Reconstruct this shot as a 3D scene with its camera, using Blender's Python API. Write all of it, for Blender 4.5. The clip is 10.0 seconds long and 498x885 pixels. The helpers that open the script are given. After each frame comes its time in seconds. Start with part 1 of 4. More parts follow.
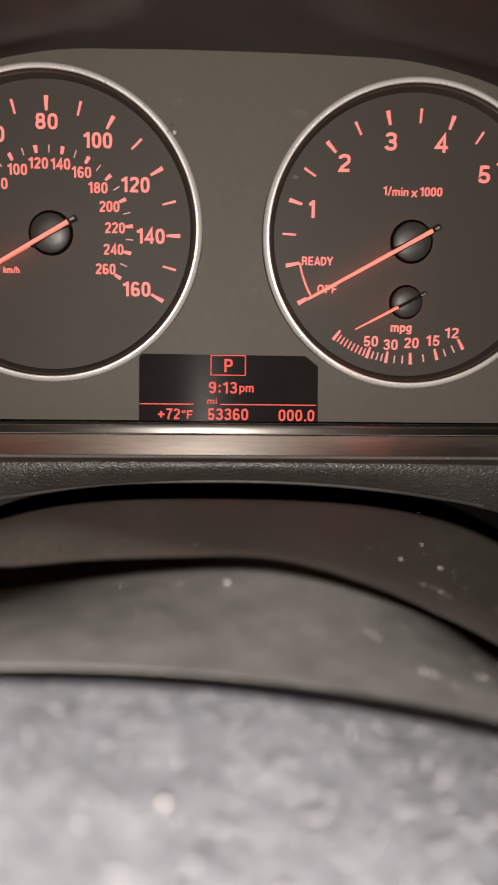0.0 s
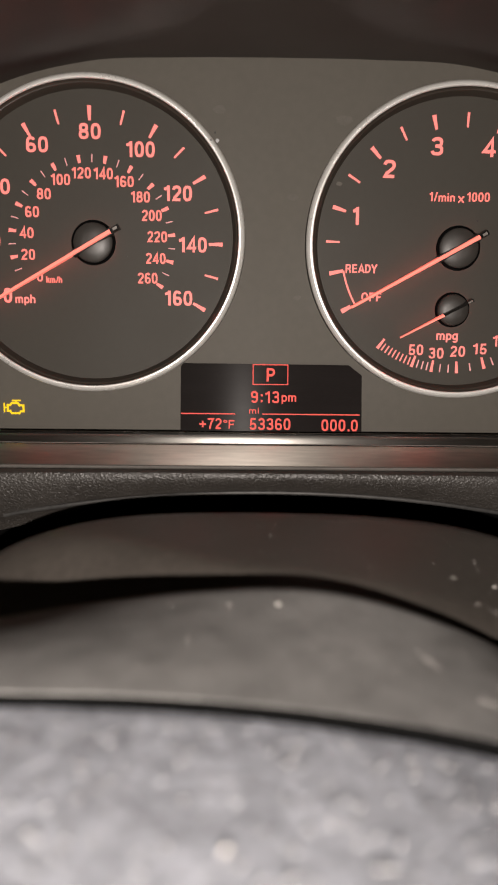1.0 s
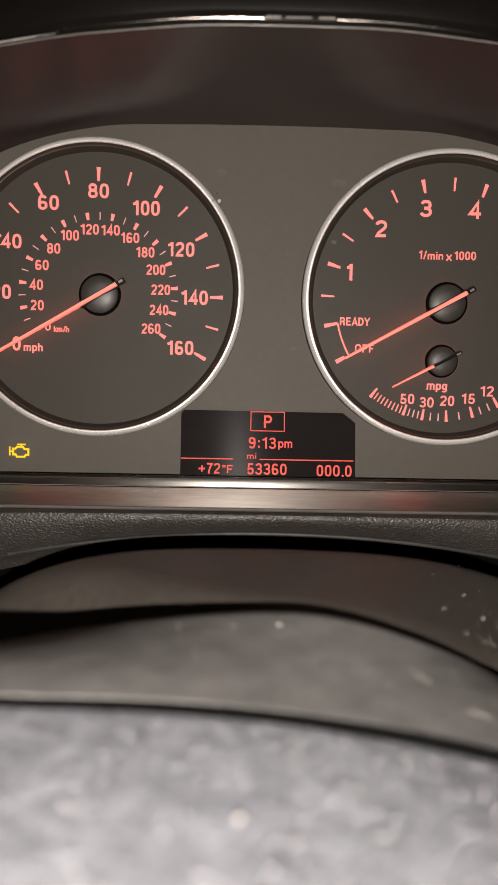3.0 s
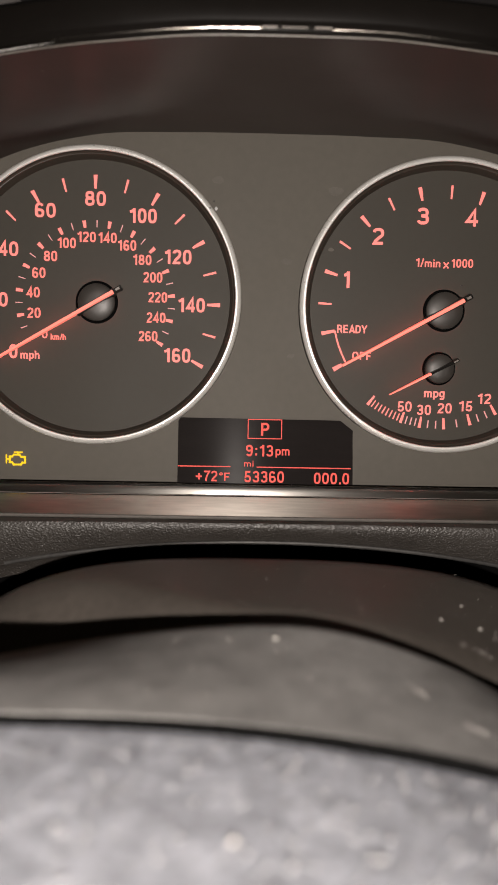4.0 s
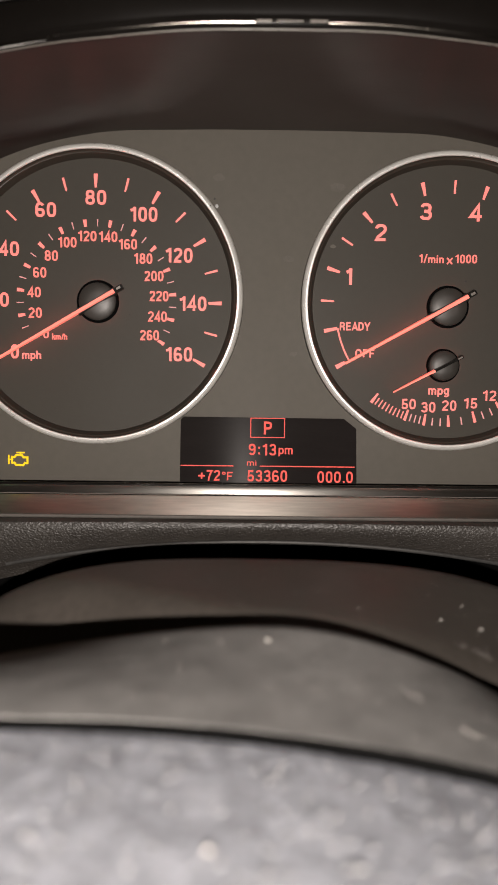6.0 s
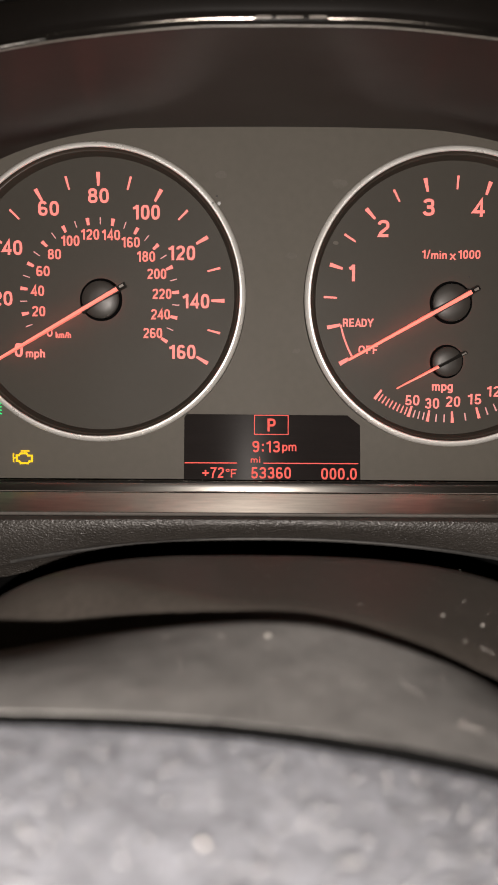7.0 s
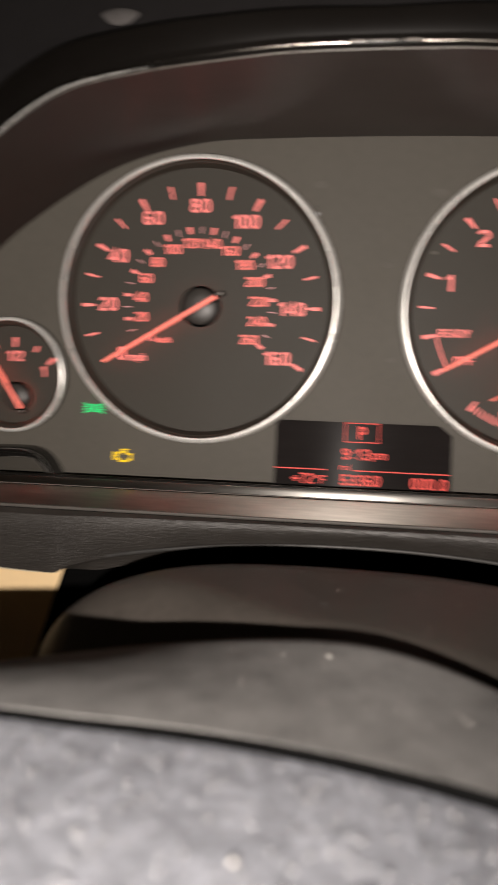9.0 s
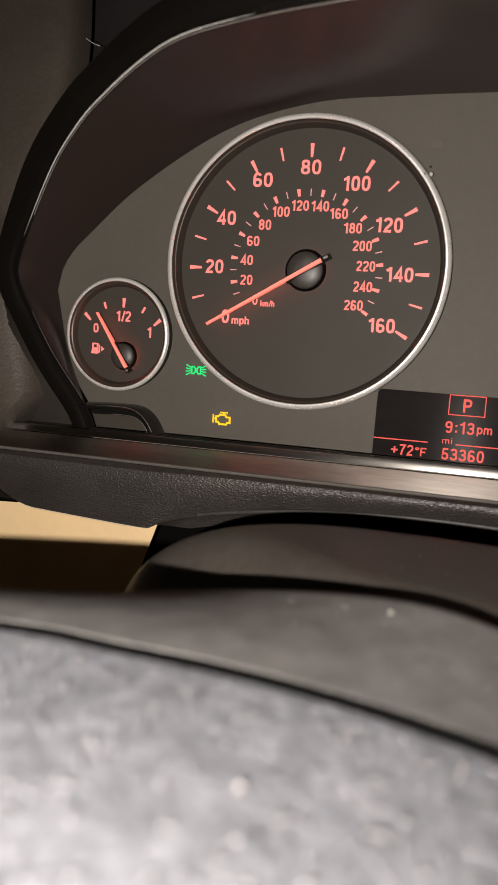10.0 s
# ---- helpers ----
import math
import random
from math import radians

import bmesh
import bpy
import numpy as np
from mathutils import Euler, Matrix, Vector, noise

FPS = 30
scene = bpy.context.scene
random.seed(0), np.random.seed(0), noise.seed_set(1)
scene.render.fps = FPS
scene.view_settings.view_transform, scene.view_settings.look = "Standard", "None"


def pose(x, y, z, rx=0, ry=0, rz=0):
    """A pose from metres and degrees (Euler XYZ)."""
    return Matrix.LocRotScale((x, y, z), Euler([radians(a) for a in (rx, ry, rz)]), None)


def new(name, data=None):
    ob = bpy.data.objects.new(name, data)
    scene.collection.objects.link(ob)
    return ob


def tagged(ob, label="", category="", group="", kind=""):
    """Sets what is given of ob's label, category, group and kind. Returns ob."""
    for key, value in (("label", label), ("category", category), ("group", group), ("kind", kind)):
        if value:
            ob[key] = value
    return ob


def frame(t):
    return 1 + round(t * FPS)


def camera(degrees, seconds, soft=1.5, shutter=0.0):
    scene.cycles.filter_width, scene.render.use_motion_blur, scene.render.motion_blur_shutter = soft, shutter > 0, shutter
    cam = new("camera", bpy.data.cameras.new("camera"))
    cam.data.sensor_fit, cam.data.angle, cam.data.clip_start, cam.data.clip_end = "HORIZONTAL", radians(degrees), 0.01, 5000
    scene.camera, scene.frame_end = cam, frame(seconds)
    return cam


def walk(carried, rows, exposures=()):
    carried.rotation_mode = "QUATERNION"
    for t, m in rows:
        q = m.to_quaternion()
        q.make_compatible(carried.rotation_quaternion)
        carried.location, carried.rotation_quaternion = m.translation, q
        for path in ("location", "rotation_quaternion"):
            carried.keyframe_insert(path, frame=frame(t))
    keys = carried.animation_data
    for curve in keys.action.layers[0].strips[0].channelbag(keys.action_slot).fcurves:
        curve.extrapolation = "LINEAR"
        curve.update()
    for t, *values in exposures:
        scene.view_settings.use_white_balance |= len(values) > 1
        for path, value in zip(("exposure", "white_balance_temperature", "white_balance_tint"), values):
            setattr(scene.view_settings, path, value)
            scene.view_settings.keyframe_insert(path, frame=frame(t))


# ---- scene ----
cam = camera(34.7, 10.0, soft=1.5, shutter=0.5)
cam.data.dof.use_dof = True
cam.data.dof.focus_distance = 0.30
cam.data.dof.aperture_fstop = 26.0

# The cluster leans back with the steering column; all is laid out in its frame:
# x right, y away from the driver, z up along the face, origin at the speedometer's centre.
TILT = pose(0, 0, 0.9, -15, 0, 0)

# seconds, x, y, z, pitch, roll, yaw in the cluster's frame
PATH = [
    (0, 0.0540, -0.2823, -0.0232, -9.83, -0.89, -2.89),
    (0.5, 0.0508, -0.2777, -0.0200, -11.08, -0.61, -1.50),
    (1, 0.0517, -0.2786, -0.0220, -9.51, -0.59, -0.37),
    (1.5, 0.0540, -0.2814, -0.0241, -8.27, -0.12, -0.48),
    (2, 0.0557, -0.2871, -0.0232, -7.60, -0.55, 0.08),
    (2.5, 0.0497, -0.2886, -0.0246, -6.19, -1.05, -0.65),
    (4, 0.0501, -0.2880, -0.0230, -5.26, -1.09, -0.99),
    (4.5, 0.0508, -0.2874, -0.0223, -5.33, -0.86, -0.83),
    (5, 0.0528, -0.2880, -0.0219, -5.35, -0.59, -0.54),
    (5.5, 0.0534, -0.2863, -0.0227, -5.28, -0.62, -0.30),
    (7, 0.0548, -0.2864, -0.0235, -5.48, -0.29, 0.34),
    (7.5, 0.0563, -0.2877, -0.0234, -5.25, 0.08, 0.61),
    (8, 0.0538, -0.2869, -0.0239, -5.07, 0.05, 0.40),
    (8.3, 0.0538, -0.2873, -0.0240, -5.12, -0.04, 0.42),
    (8.5, 0.0537, -0.2877, -0.0239, -5.13, -0.13, 1.17),
    (8.8, 0.0580, -0.2886, -0.0213, -5.80, -0.51, 3.06),
    (8.9, 0.0585, -0.2895, -0.0194, -6.22, -1.07, 4.92),
    (9, 0.0608, -0.2909, -0.0167, -6.43, -1.56, 8.19),
    (9.1, 0.0620, -0.2924, -0.0169, -6.20, -2.43, 11.72),
    (9.2, 0.0606, -0.2950, -0.0164, -6.74, -3.26, 14.46),
    (9.3, 0.0612, -0.2957, -0.0170, -7.30, -3.48, 16.20),
    (9.4, 0.0653, -0.2939, -0.0192, -7.20, -3.76, 17.05),
    (9.5, 0.0688, -0.2922, -0.0200, -7.43, -3.42, 17.57),
    (9.8, 0.0690, -0.2884, -0.0217, -8.05, -3.34, 17.40),
    (10, 0.0690, -0.2865, -0.0234, -7.92, -3.32, 17.20),
]
walk(cam, [(t, TILT @ pose(x, y, z, 90 + pitch, roll, yaw)) for t, x, y, z, pitch, roll, yaw in PATH],
     exposures=[(0.0, 0.0), (10.0, 0.0)])

# ---- light: a dark cabin at night, lit by a small white torch held beside the camera ----
world = bpy.data.worlds.new("night")
scene.world = world
world.use_nodes = True
world.node_tree.nodes["Background"].inputs["Color"].default_value = (0.9, 0.8, 0.65, 1)
world.node_tree.nodes["Background"].inputs["Strength"].default_value = 0.0009

torch = bpy.data.lights.new("torch", "POINT")
torch.energy = 4.25
torch.color = (1.0, 0.90, 0.825)
torch.shadow_soft_size = 0.0015
torch_ob = new("torch", torch)
torch_ob.matrix_world = TILT @ pose(0.052, -0.335, -0.031)


# ---- materials ----
def material(name, color, rough=0.5, metal=0.0, vary=0.15, vary_scale=60.0, bump=0.0, bump_scale=900.0,
             kind="noise", stretch=(1, 1, 1), rough_vary=0.1, spec=0.5, fine_times=14):
    """A surface with variation at two scales and fine relief; scales are per metre."""
    m = bpy.data.materials.new(name)
    m.use_nodes = True
    n, l = m.node_tree.nodes, m.node_tree.links
    b = n["Principled BSDF"]
    b.inputs["Metallic"].default_value = metal
    b.inputs["Specular IOR Level"].default_value = spec
    co = n.new("ShaderNodeTexCoord")
    mp = n.new("ShaderNodeMapping")
    mp.inputs["Scale"].default_value = stretch
    l.new(co.outputs["Object"], mp.inputs["Vector"])
    big = n.new("ShaderNodeTexNoise")
    big.inputs["Scale"].default_value = vary_scale
    big.inputs["Detail"].default_value = 6
    l.new(mp.outputs["Vector"], big.inputs["Vector"])
    fine = n.new("ShaderNodeTexNoise")
    fine.inputs["Scale"].default_value = vary_scale * fine_times
    fine.inputs["Detail"].default_value = 3
    l.new(mp.outputs["Vector"], fine.inputs["Vector"])
    add = n.new("ShaderNodeMath")
    add.operation = "ADD"
    l.new(big.outputs["Fac"], add.inputs[0])
    l.new(fine.outputs["Fac"], add.inputs[1])
    ramp = n.new("ShaderNodeMapRange")
    ramp.inputs["From Min"].default_value, ramp.inputs["From Max"].default_value = 0.6, 1.4
    ramp.inputs["To Min"].default_value, ramp.inputs["To Max"].default_value = 1 - vary, 1 + vary
    l.new(add.outputs[0], ramp.inputs["Value"])
    mul = n.new("ShaderNodeVectorMath")
    mul.operation = "SCALE"
    mul.inputs[0].default_value = color
    l.new(ramp.outputs["Result"], mul.inputs["Scale"])
    l.new(mul.outputs["Vector"], b.inputs["Base Color"])
    rr = n.new("ShaderNodeMapRange")
    rr.inputs["To Min"].default_value = max(0.02, rough - rough_vary)
    rr.inputs["To Max"].default_value = min(1.0, rough + rough_vary)
    l.new(big.outputs["Fac"], rr.inputs["Value"])
    l.new(rr.outputs["Result"], b.inputs["Roughness"])
    if bump:
        bp = n.new("ShaderNodeBump")
        bp.inputs["Strength"].default_value = 1.0
        bp.inputs["Distance"].default_value = bump
        if kind == "leather":
            tex = n.new("ShaderNodeTexVoronoi")
            tex.feature = "SMOOTH_F1"
            tex.inputs["Scale"].default_value = bump_scale
            tex.inputs["Randomness"].default_value = 1.0
            wob = n.new("ShaderNodeTexNoise")
            wob.inputs["Scale"].default_value = bump_scale * 0.6
            mixv = n.new("ShaderNodeVectorMath")
            mixv.operation = "MULTIPLY_ADD"
            mixv.inputs[1].default_value = (1.2 / bump_scale,) * 3
            l.new(mp.outputs["Vector"], wob.inputs["Vector"])
            l.new(wob.outputs["Color"], mixv.inputs[0])
            l.new(mp.outputs["Vector"], mixv.inputs[2])
            l.new(mixv.outputs["Vector"], tex.inputs["Vector"])
            l.new(tex.outputs["Distance"], bp.inputs["Height"])
        else:
            tex = n.new("ShaderNodeTexNoise")
            tex.inputs["Scale"].default_value = bump_scale
            tex.inputs["Detail"].default_value = 4
            l.new(mp.outputs["Vector"], tex.inputs["Vector"])
            l.new(tex.outputs["Fac"], bp.inputs["Height"])
        l.new(bp.outputs["Normal"], b.inputs["Normal"])
    return m


def brushed(m, amount=0.95):
    """Fine brushing along x: gloss spreads across it."""
    n, l = m.node_tree.nodes, m.node_tree.links
    t = n.new("ShaderNodeTangent")
    t.direction_type, t.axis = "RADIAL", "X"
    b = n["Principled BSDF"]
    b.inputs["Anisotropic"].default_value = amount
    l.new(t.outputs["Tangent"], b.inputs["Tangent"])
    return m


def lit(name, color, strength, base=(0.5, 0.12, 0.1)):
    """Print or lamp that is lit from behind."""
    m = bpy.data.materials.new(name)
    m.use_nodes = True
    b = m.node_tree.nodes["Principled BSDF"]
    b.inputs["Base Color"].default_value = (*base, 1)
    b.inputs["Roughness"].default_value = 0.6
    b.inputs["Emission Color"].default_value = (*color, 1)
    b.inputs["Emission Strength"].default_value = strength
    return m


PLATE = material("satin_grey_plate", (0.099, 0.090, 0.0755), 0.58, vary=0.07, vary_scale=25, bump=0.00002, bump_scale=6000, spec=0.25)
DIAL = material("dial_print", (0.0500, 0.0450, 0.0368), 0.58, vary=0.05, vary_scale=30, bump=0.00001, bump_scale=7000, spec=0.26)
SILVER = material("satin_silver", (0.94, 0.93, 0.89), 0.29, 0.45, vary=0.05, vary_scale=80, spec=0.7)
HUB = material("hub_black", (0.038, 0.034, 0.030), 0.46, vary=0.15, vary_scale=300, bump=0.00001, bump_scale=5000, spec=0.75)
WELL = material("black_well", (0.015, 0.012, 0.010), 0.52, vary=0.1)
HOOD = material("hood_black", (0.029, 0.0174, 0.0150), 0.36, vary=0.12, vary_scale=20, bump=0.00001, bump_scale=3000, spec=0.38)
GLOSS = material("gloss_black", (0.012, 0.011, 0.010), 0.18, vary=0.1, vary_scale=30)
RING_WALL = material("ring_inner_black", (0.042, 0.035, 0.028), 0.34, vary=0.12, vary_scale=60)
RIM = material("rim_black", (0.005, 0.0042, 0.0036), 0.36, vary=0.1, vary_scale=30, spec=0.3)
CHROME = material("edge_chrome", (0.24, 0.222, 0.198), 0.25, 1.0, vary=0.15, vary_scale=120)
BAND = brushed(material("satin_band", (0.66, 0.60, 0.54), 0.37, 1.0, vary=0.2, vary_scale=50, stretch=(0.15, 1, 1), bump=0.000008, bump_scale=2500, spec=1.0, rough_vary=0.03), 0.97)
BAR = brushed(material("dark_satin_bar", (0.40, 0.385, 0.36), 0.34, 1.0, vary=0.2, vary_scale=50, stretch=(0.15, 1, 1), rough_vary=0.03), 0.9)
BEAD_GLOSS = material("glossy_black_edge", (0.10, 0.098, 0.095), 0.32, 0.5, vary=0.35, vary_scale=60, spec=0.8)
BEAD = material("ledge_bead_grey", (0.105, 0.097, 0.088), 0.40, vary=0.25, vary_scale=90)
LEDGE_EDGE = material("worn_ledge_edge", (0.22, 0.20, 0.18), 0.4, vary=0.25, vary_scale=90)
LEATHER = material("grained_dash_skin", (0.032, 0.028, 0.0245), 0.43, vary=0.3, vary_scale=70, bump=0.00023, bump_scale=2500, kind="leather", spec=0.70, stretch=(0.6, 1, 1))
SOFT = material("black_soft_skin", (0.030, 0.025, 0.021), 0.55, vary=0.15, vary_scale=30, bump=0.00002, bump_scale=2500)
PAD = material("brown_black_dash_skin", (0.073, 0.061, 0.049), 0.6, vary=0.15, vary_scale=30, bump=0.00015, bump_scale=1100, kind="leather")
SHROUD = material("column_plastic", (0.053, 0.046, 0.040), 0.42, vary=0.22, vary_scale=40, bump=0.00002, bump_scale=3500)
BACK = material("wheel_back_plastic", (0.158, 0.154, 0.149), 0.7, vary=0.40, vary_scale=170, bump=0.00008, bump_scale=1500, spec=0.25)
AIRBAG = material("grained_grey_cover", (0.375, 0.390, 0.435), 0.65, vary=0.54, vary_scale=300, bump=0.00012, bump_scale=700, kind="leather", spec=0.4, stretch=(1, 0.5, 1), fine_times=5)
BEIGE = material("beige_trim", (0.84, 0.62, 0.345), 0.55, vary=0.04, vary_scale=25, bump=0.000006, bump_scale=2500)
PIPING = material("cream_piping", (0.66, 0.59, 0.44), 0.4, vary=0.08, vary_scale=200)
VOID = material("black_and_recess_shade", (0.003, 0.003, 0.003), 0.9, vary=0.1, spec=0.03)
GAP = material("gap_shadow_black", (0.020, 0.014, 0.011), 0.8, vary=0.2, spec=0.2)
SCREEN = brushed(material("display_glass", (0.017, 0.0145, 0.0140), 0.22, vary=0.15, vary_scale=50, stretch=(1, 1, 6), spec=0.013, rough_vary=0.02), 0.85)
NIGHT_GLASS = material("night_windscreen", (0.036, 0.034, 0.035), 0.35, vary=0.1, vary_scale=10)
CABIN = material("cabin_lining", (0.075, 0.06, 0.042), 0.9, vary=0.1, vary_scale=8, bump=0.0003, bump_scale=700)
GLINT = material("pale_glint_and_lint", (0.47, 0.468, 0.475), 0.8, vary=0.3, vary_scale=500)
SMUDGE = material("pale_smudge", (0.112, 0.102, 0.087), 0.6, vary=0.2, vary_scale=400, spec=0.25)
REFLECTION = material("windscreen_reflection", (0.17, 0.16, 0.155), 0.7, vary=0.3, vary_scale=150, spec=0.2)
DUST = material("pale_dust", (0.60, 0.57, 0.53), 0.8, vary=0.2)
RED = lit("red_print", (1.0, 0.235, 0.205), 0.86)
INNER_RED = lit("inner_red_print", (1.0, 0.19, 0.155), 0.88)
DIM = lit("dim_red_print", (1.0, 0.26, 0.25), 0.33, (0.6, 0.35, 0.35))
NEEDLE = lit("red_needle", (1.0, 0.185, 0.135), 0.9, (0.7, 0.2, 0.15))
LEAK = lit("red_light_gap", (1.0, 0.10, 0.06), 9.0, (0.2, 0.02, 0.02))
LEAK_FAINT = lit("faint_red_light_gap", (1.0, 0.12, 0.08), 8.5, (0.2, 0.02, 0.02))
GLYPH = lit("display_red", (1.0, 0.075, 0.055), 0.88, (0.2, 0.03, 0.02))
AMBER = lit("amber_lamp", (1.0, 0.61, 0.0), 1.05, (0.15, 0.10, 0.0))
GREEN = lit("green_lamp", (0.0, 0.80, 0.20), 1.05, (0.01, 0.10, 0.03))


# ---- mesh helpers ----
def finish(name, bm, mat, smooth=True):
    bmesh.ops.recalc_face_normals(bm, faces=bm.faces)
    me = bpy.data.meshes.new(name)
    bm.to_mesh(me)
    bm.free()
    me.materials.append(mat)
    if smooth:
        me.shade_smooth()
        me.set_sharp_from_angle(angle=radians(38))
    return me


def part(name, bm, mat, parent, label="", smooth=True):
    ob = new(name, finish(name, bm, mat, smooth))
    ob.parent = parent
    return tagged(ob, label)


def thing(name, label, category, kind="", group=""):
    ob = new(name)
    ob.empty_display_size = 0.02
    ob.matrix_world = TILT
    return tagged(ob, label, category, group, kind)


def prism(bm, pts, y0, y1):
    """A flat outline in x and z, from depth y0 to y1."""
    a = [bm.verts.new((x, y0, z)) for x, z in pts]
    b = [bm.verts.new((x, y1, z)) for x, z in pts]
    bm.faces.new(a)
    bm.faces.new(b)
    for i in range(len(pts)):
        j = (i + 1) % len(pts)
        bm.faces.new((a[i], a[j], b[j], b[i]))


def grid(bm, rows, close=False):
    vs = [[bm.verts.new(p) for p in r] for r in rows]
    n = len(vs[0])
    for r0, r1 in zip(vs, vs[1:]):
        for i in range(n if close else n - 1):
            j = (i + 1) % n
            bm.faces.new((r0[i], r0[j], r1[j], r1[i]))
    return vs


def lathe(bm, cx, cz, profile, n=128):
    """Turns a profile of (radius, depth) round the axis that runs away from the driver."""
    rows = []
    for r, y in profile:
        rows.append([(cx + r * math.cos(2 * math.pi * i / n), y, cz + r * math.sin(2 * math.pi * i / n)) for i in range(n)])
    vs = grid(bm, rows, True)
    return vs


def disc(bm, cx, cz, profile, n=64):
    vs = lathe(bm, cx, cz, profile, n)
    bm.faces.new(vs[-1])
    bm.faces.new(vs[0])


def spline(pts, per=8):
    """A smooth line through control points."""
    p = [Vector(q) for q in pts]
    p = [2 * p[0] - p[1]] + p + [2 * p[-1] - p[-2]]
    out = []
    for i in range(1, len(p) - 2):
        for k in range(per):
            t = k / per
            a, b, c, d = p[i - 1], p[i], p[i + 1], p[i + 2]
            out.append(0.5 * (2 * b + (c - a) * t + (2 * a - 5 * b + 4 * c - d) * t * t + (3 * b - a - 3 * c + d) * t ** 3))
    return out + [p[-2]]


def even(line, n):
    """n points at even steps along a line."""
    d = [0.0]
    for a, b in zip(line, line[1:]):
        d.append(d[-1] + (b - a).length)
    out = []
    j = 0
    for i in range(n):
        s = d[-1] * i / (n - 1)
        while j < len(d) - 2 and d[j + 1] < s:
            j += 1
        u = (s - d[j]) / max(1e-9, d[j + 1] - d[j])
        out.append(line[j].lerp(line[j + 1], min(1, u)))
    return out


def tube(bm, line, radius, n=8, taper=False):
    rows = []
    for i, p in enumerate(line):
        r = radius * (math.sin(math.pi * (i + 0.05) / (len(line) - 0.9)) ** 0.6 if taper else 1.0)
        d = (line[min(i + 1, len(line) - 1)] - line[max(i - 1, 0)]).normalized()
        side = d.cross(Vector((0, 1, 0)))
        side = side.normalized() if side.length > 1e-6 else Vector((1, 0, 0))
        up = side.cross(d)
        rows.append([p + r * (math.cos(2 * math.pi * k / n) * side + math.sin(2 * math.pi * k / n) * up) for k in range(n)])
    vs = grid(bm, rows, True)
    bm.faces.new(vs[0])
    bm.faces.new(vs[-1])


# characters as strokes; figures and capitals are 1 high
def bow(cx, cz, rx, rz, a0, a1, n=14, square=2.5):
    """Part of a squarish oval, as in a plain sans-serif face."""
    pts = []
    for i in range(n + 1):
        a = radians(a0 + (a1 - a0) * i / n)
        c, v = math.cos(a), math.sin(a)
        pts.append((cx + rx * math.copysign(abs(c) ** (2 / square), c), cz + rz * math.copysign(abs(v) ** (2 / square), v)))
    return pts


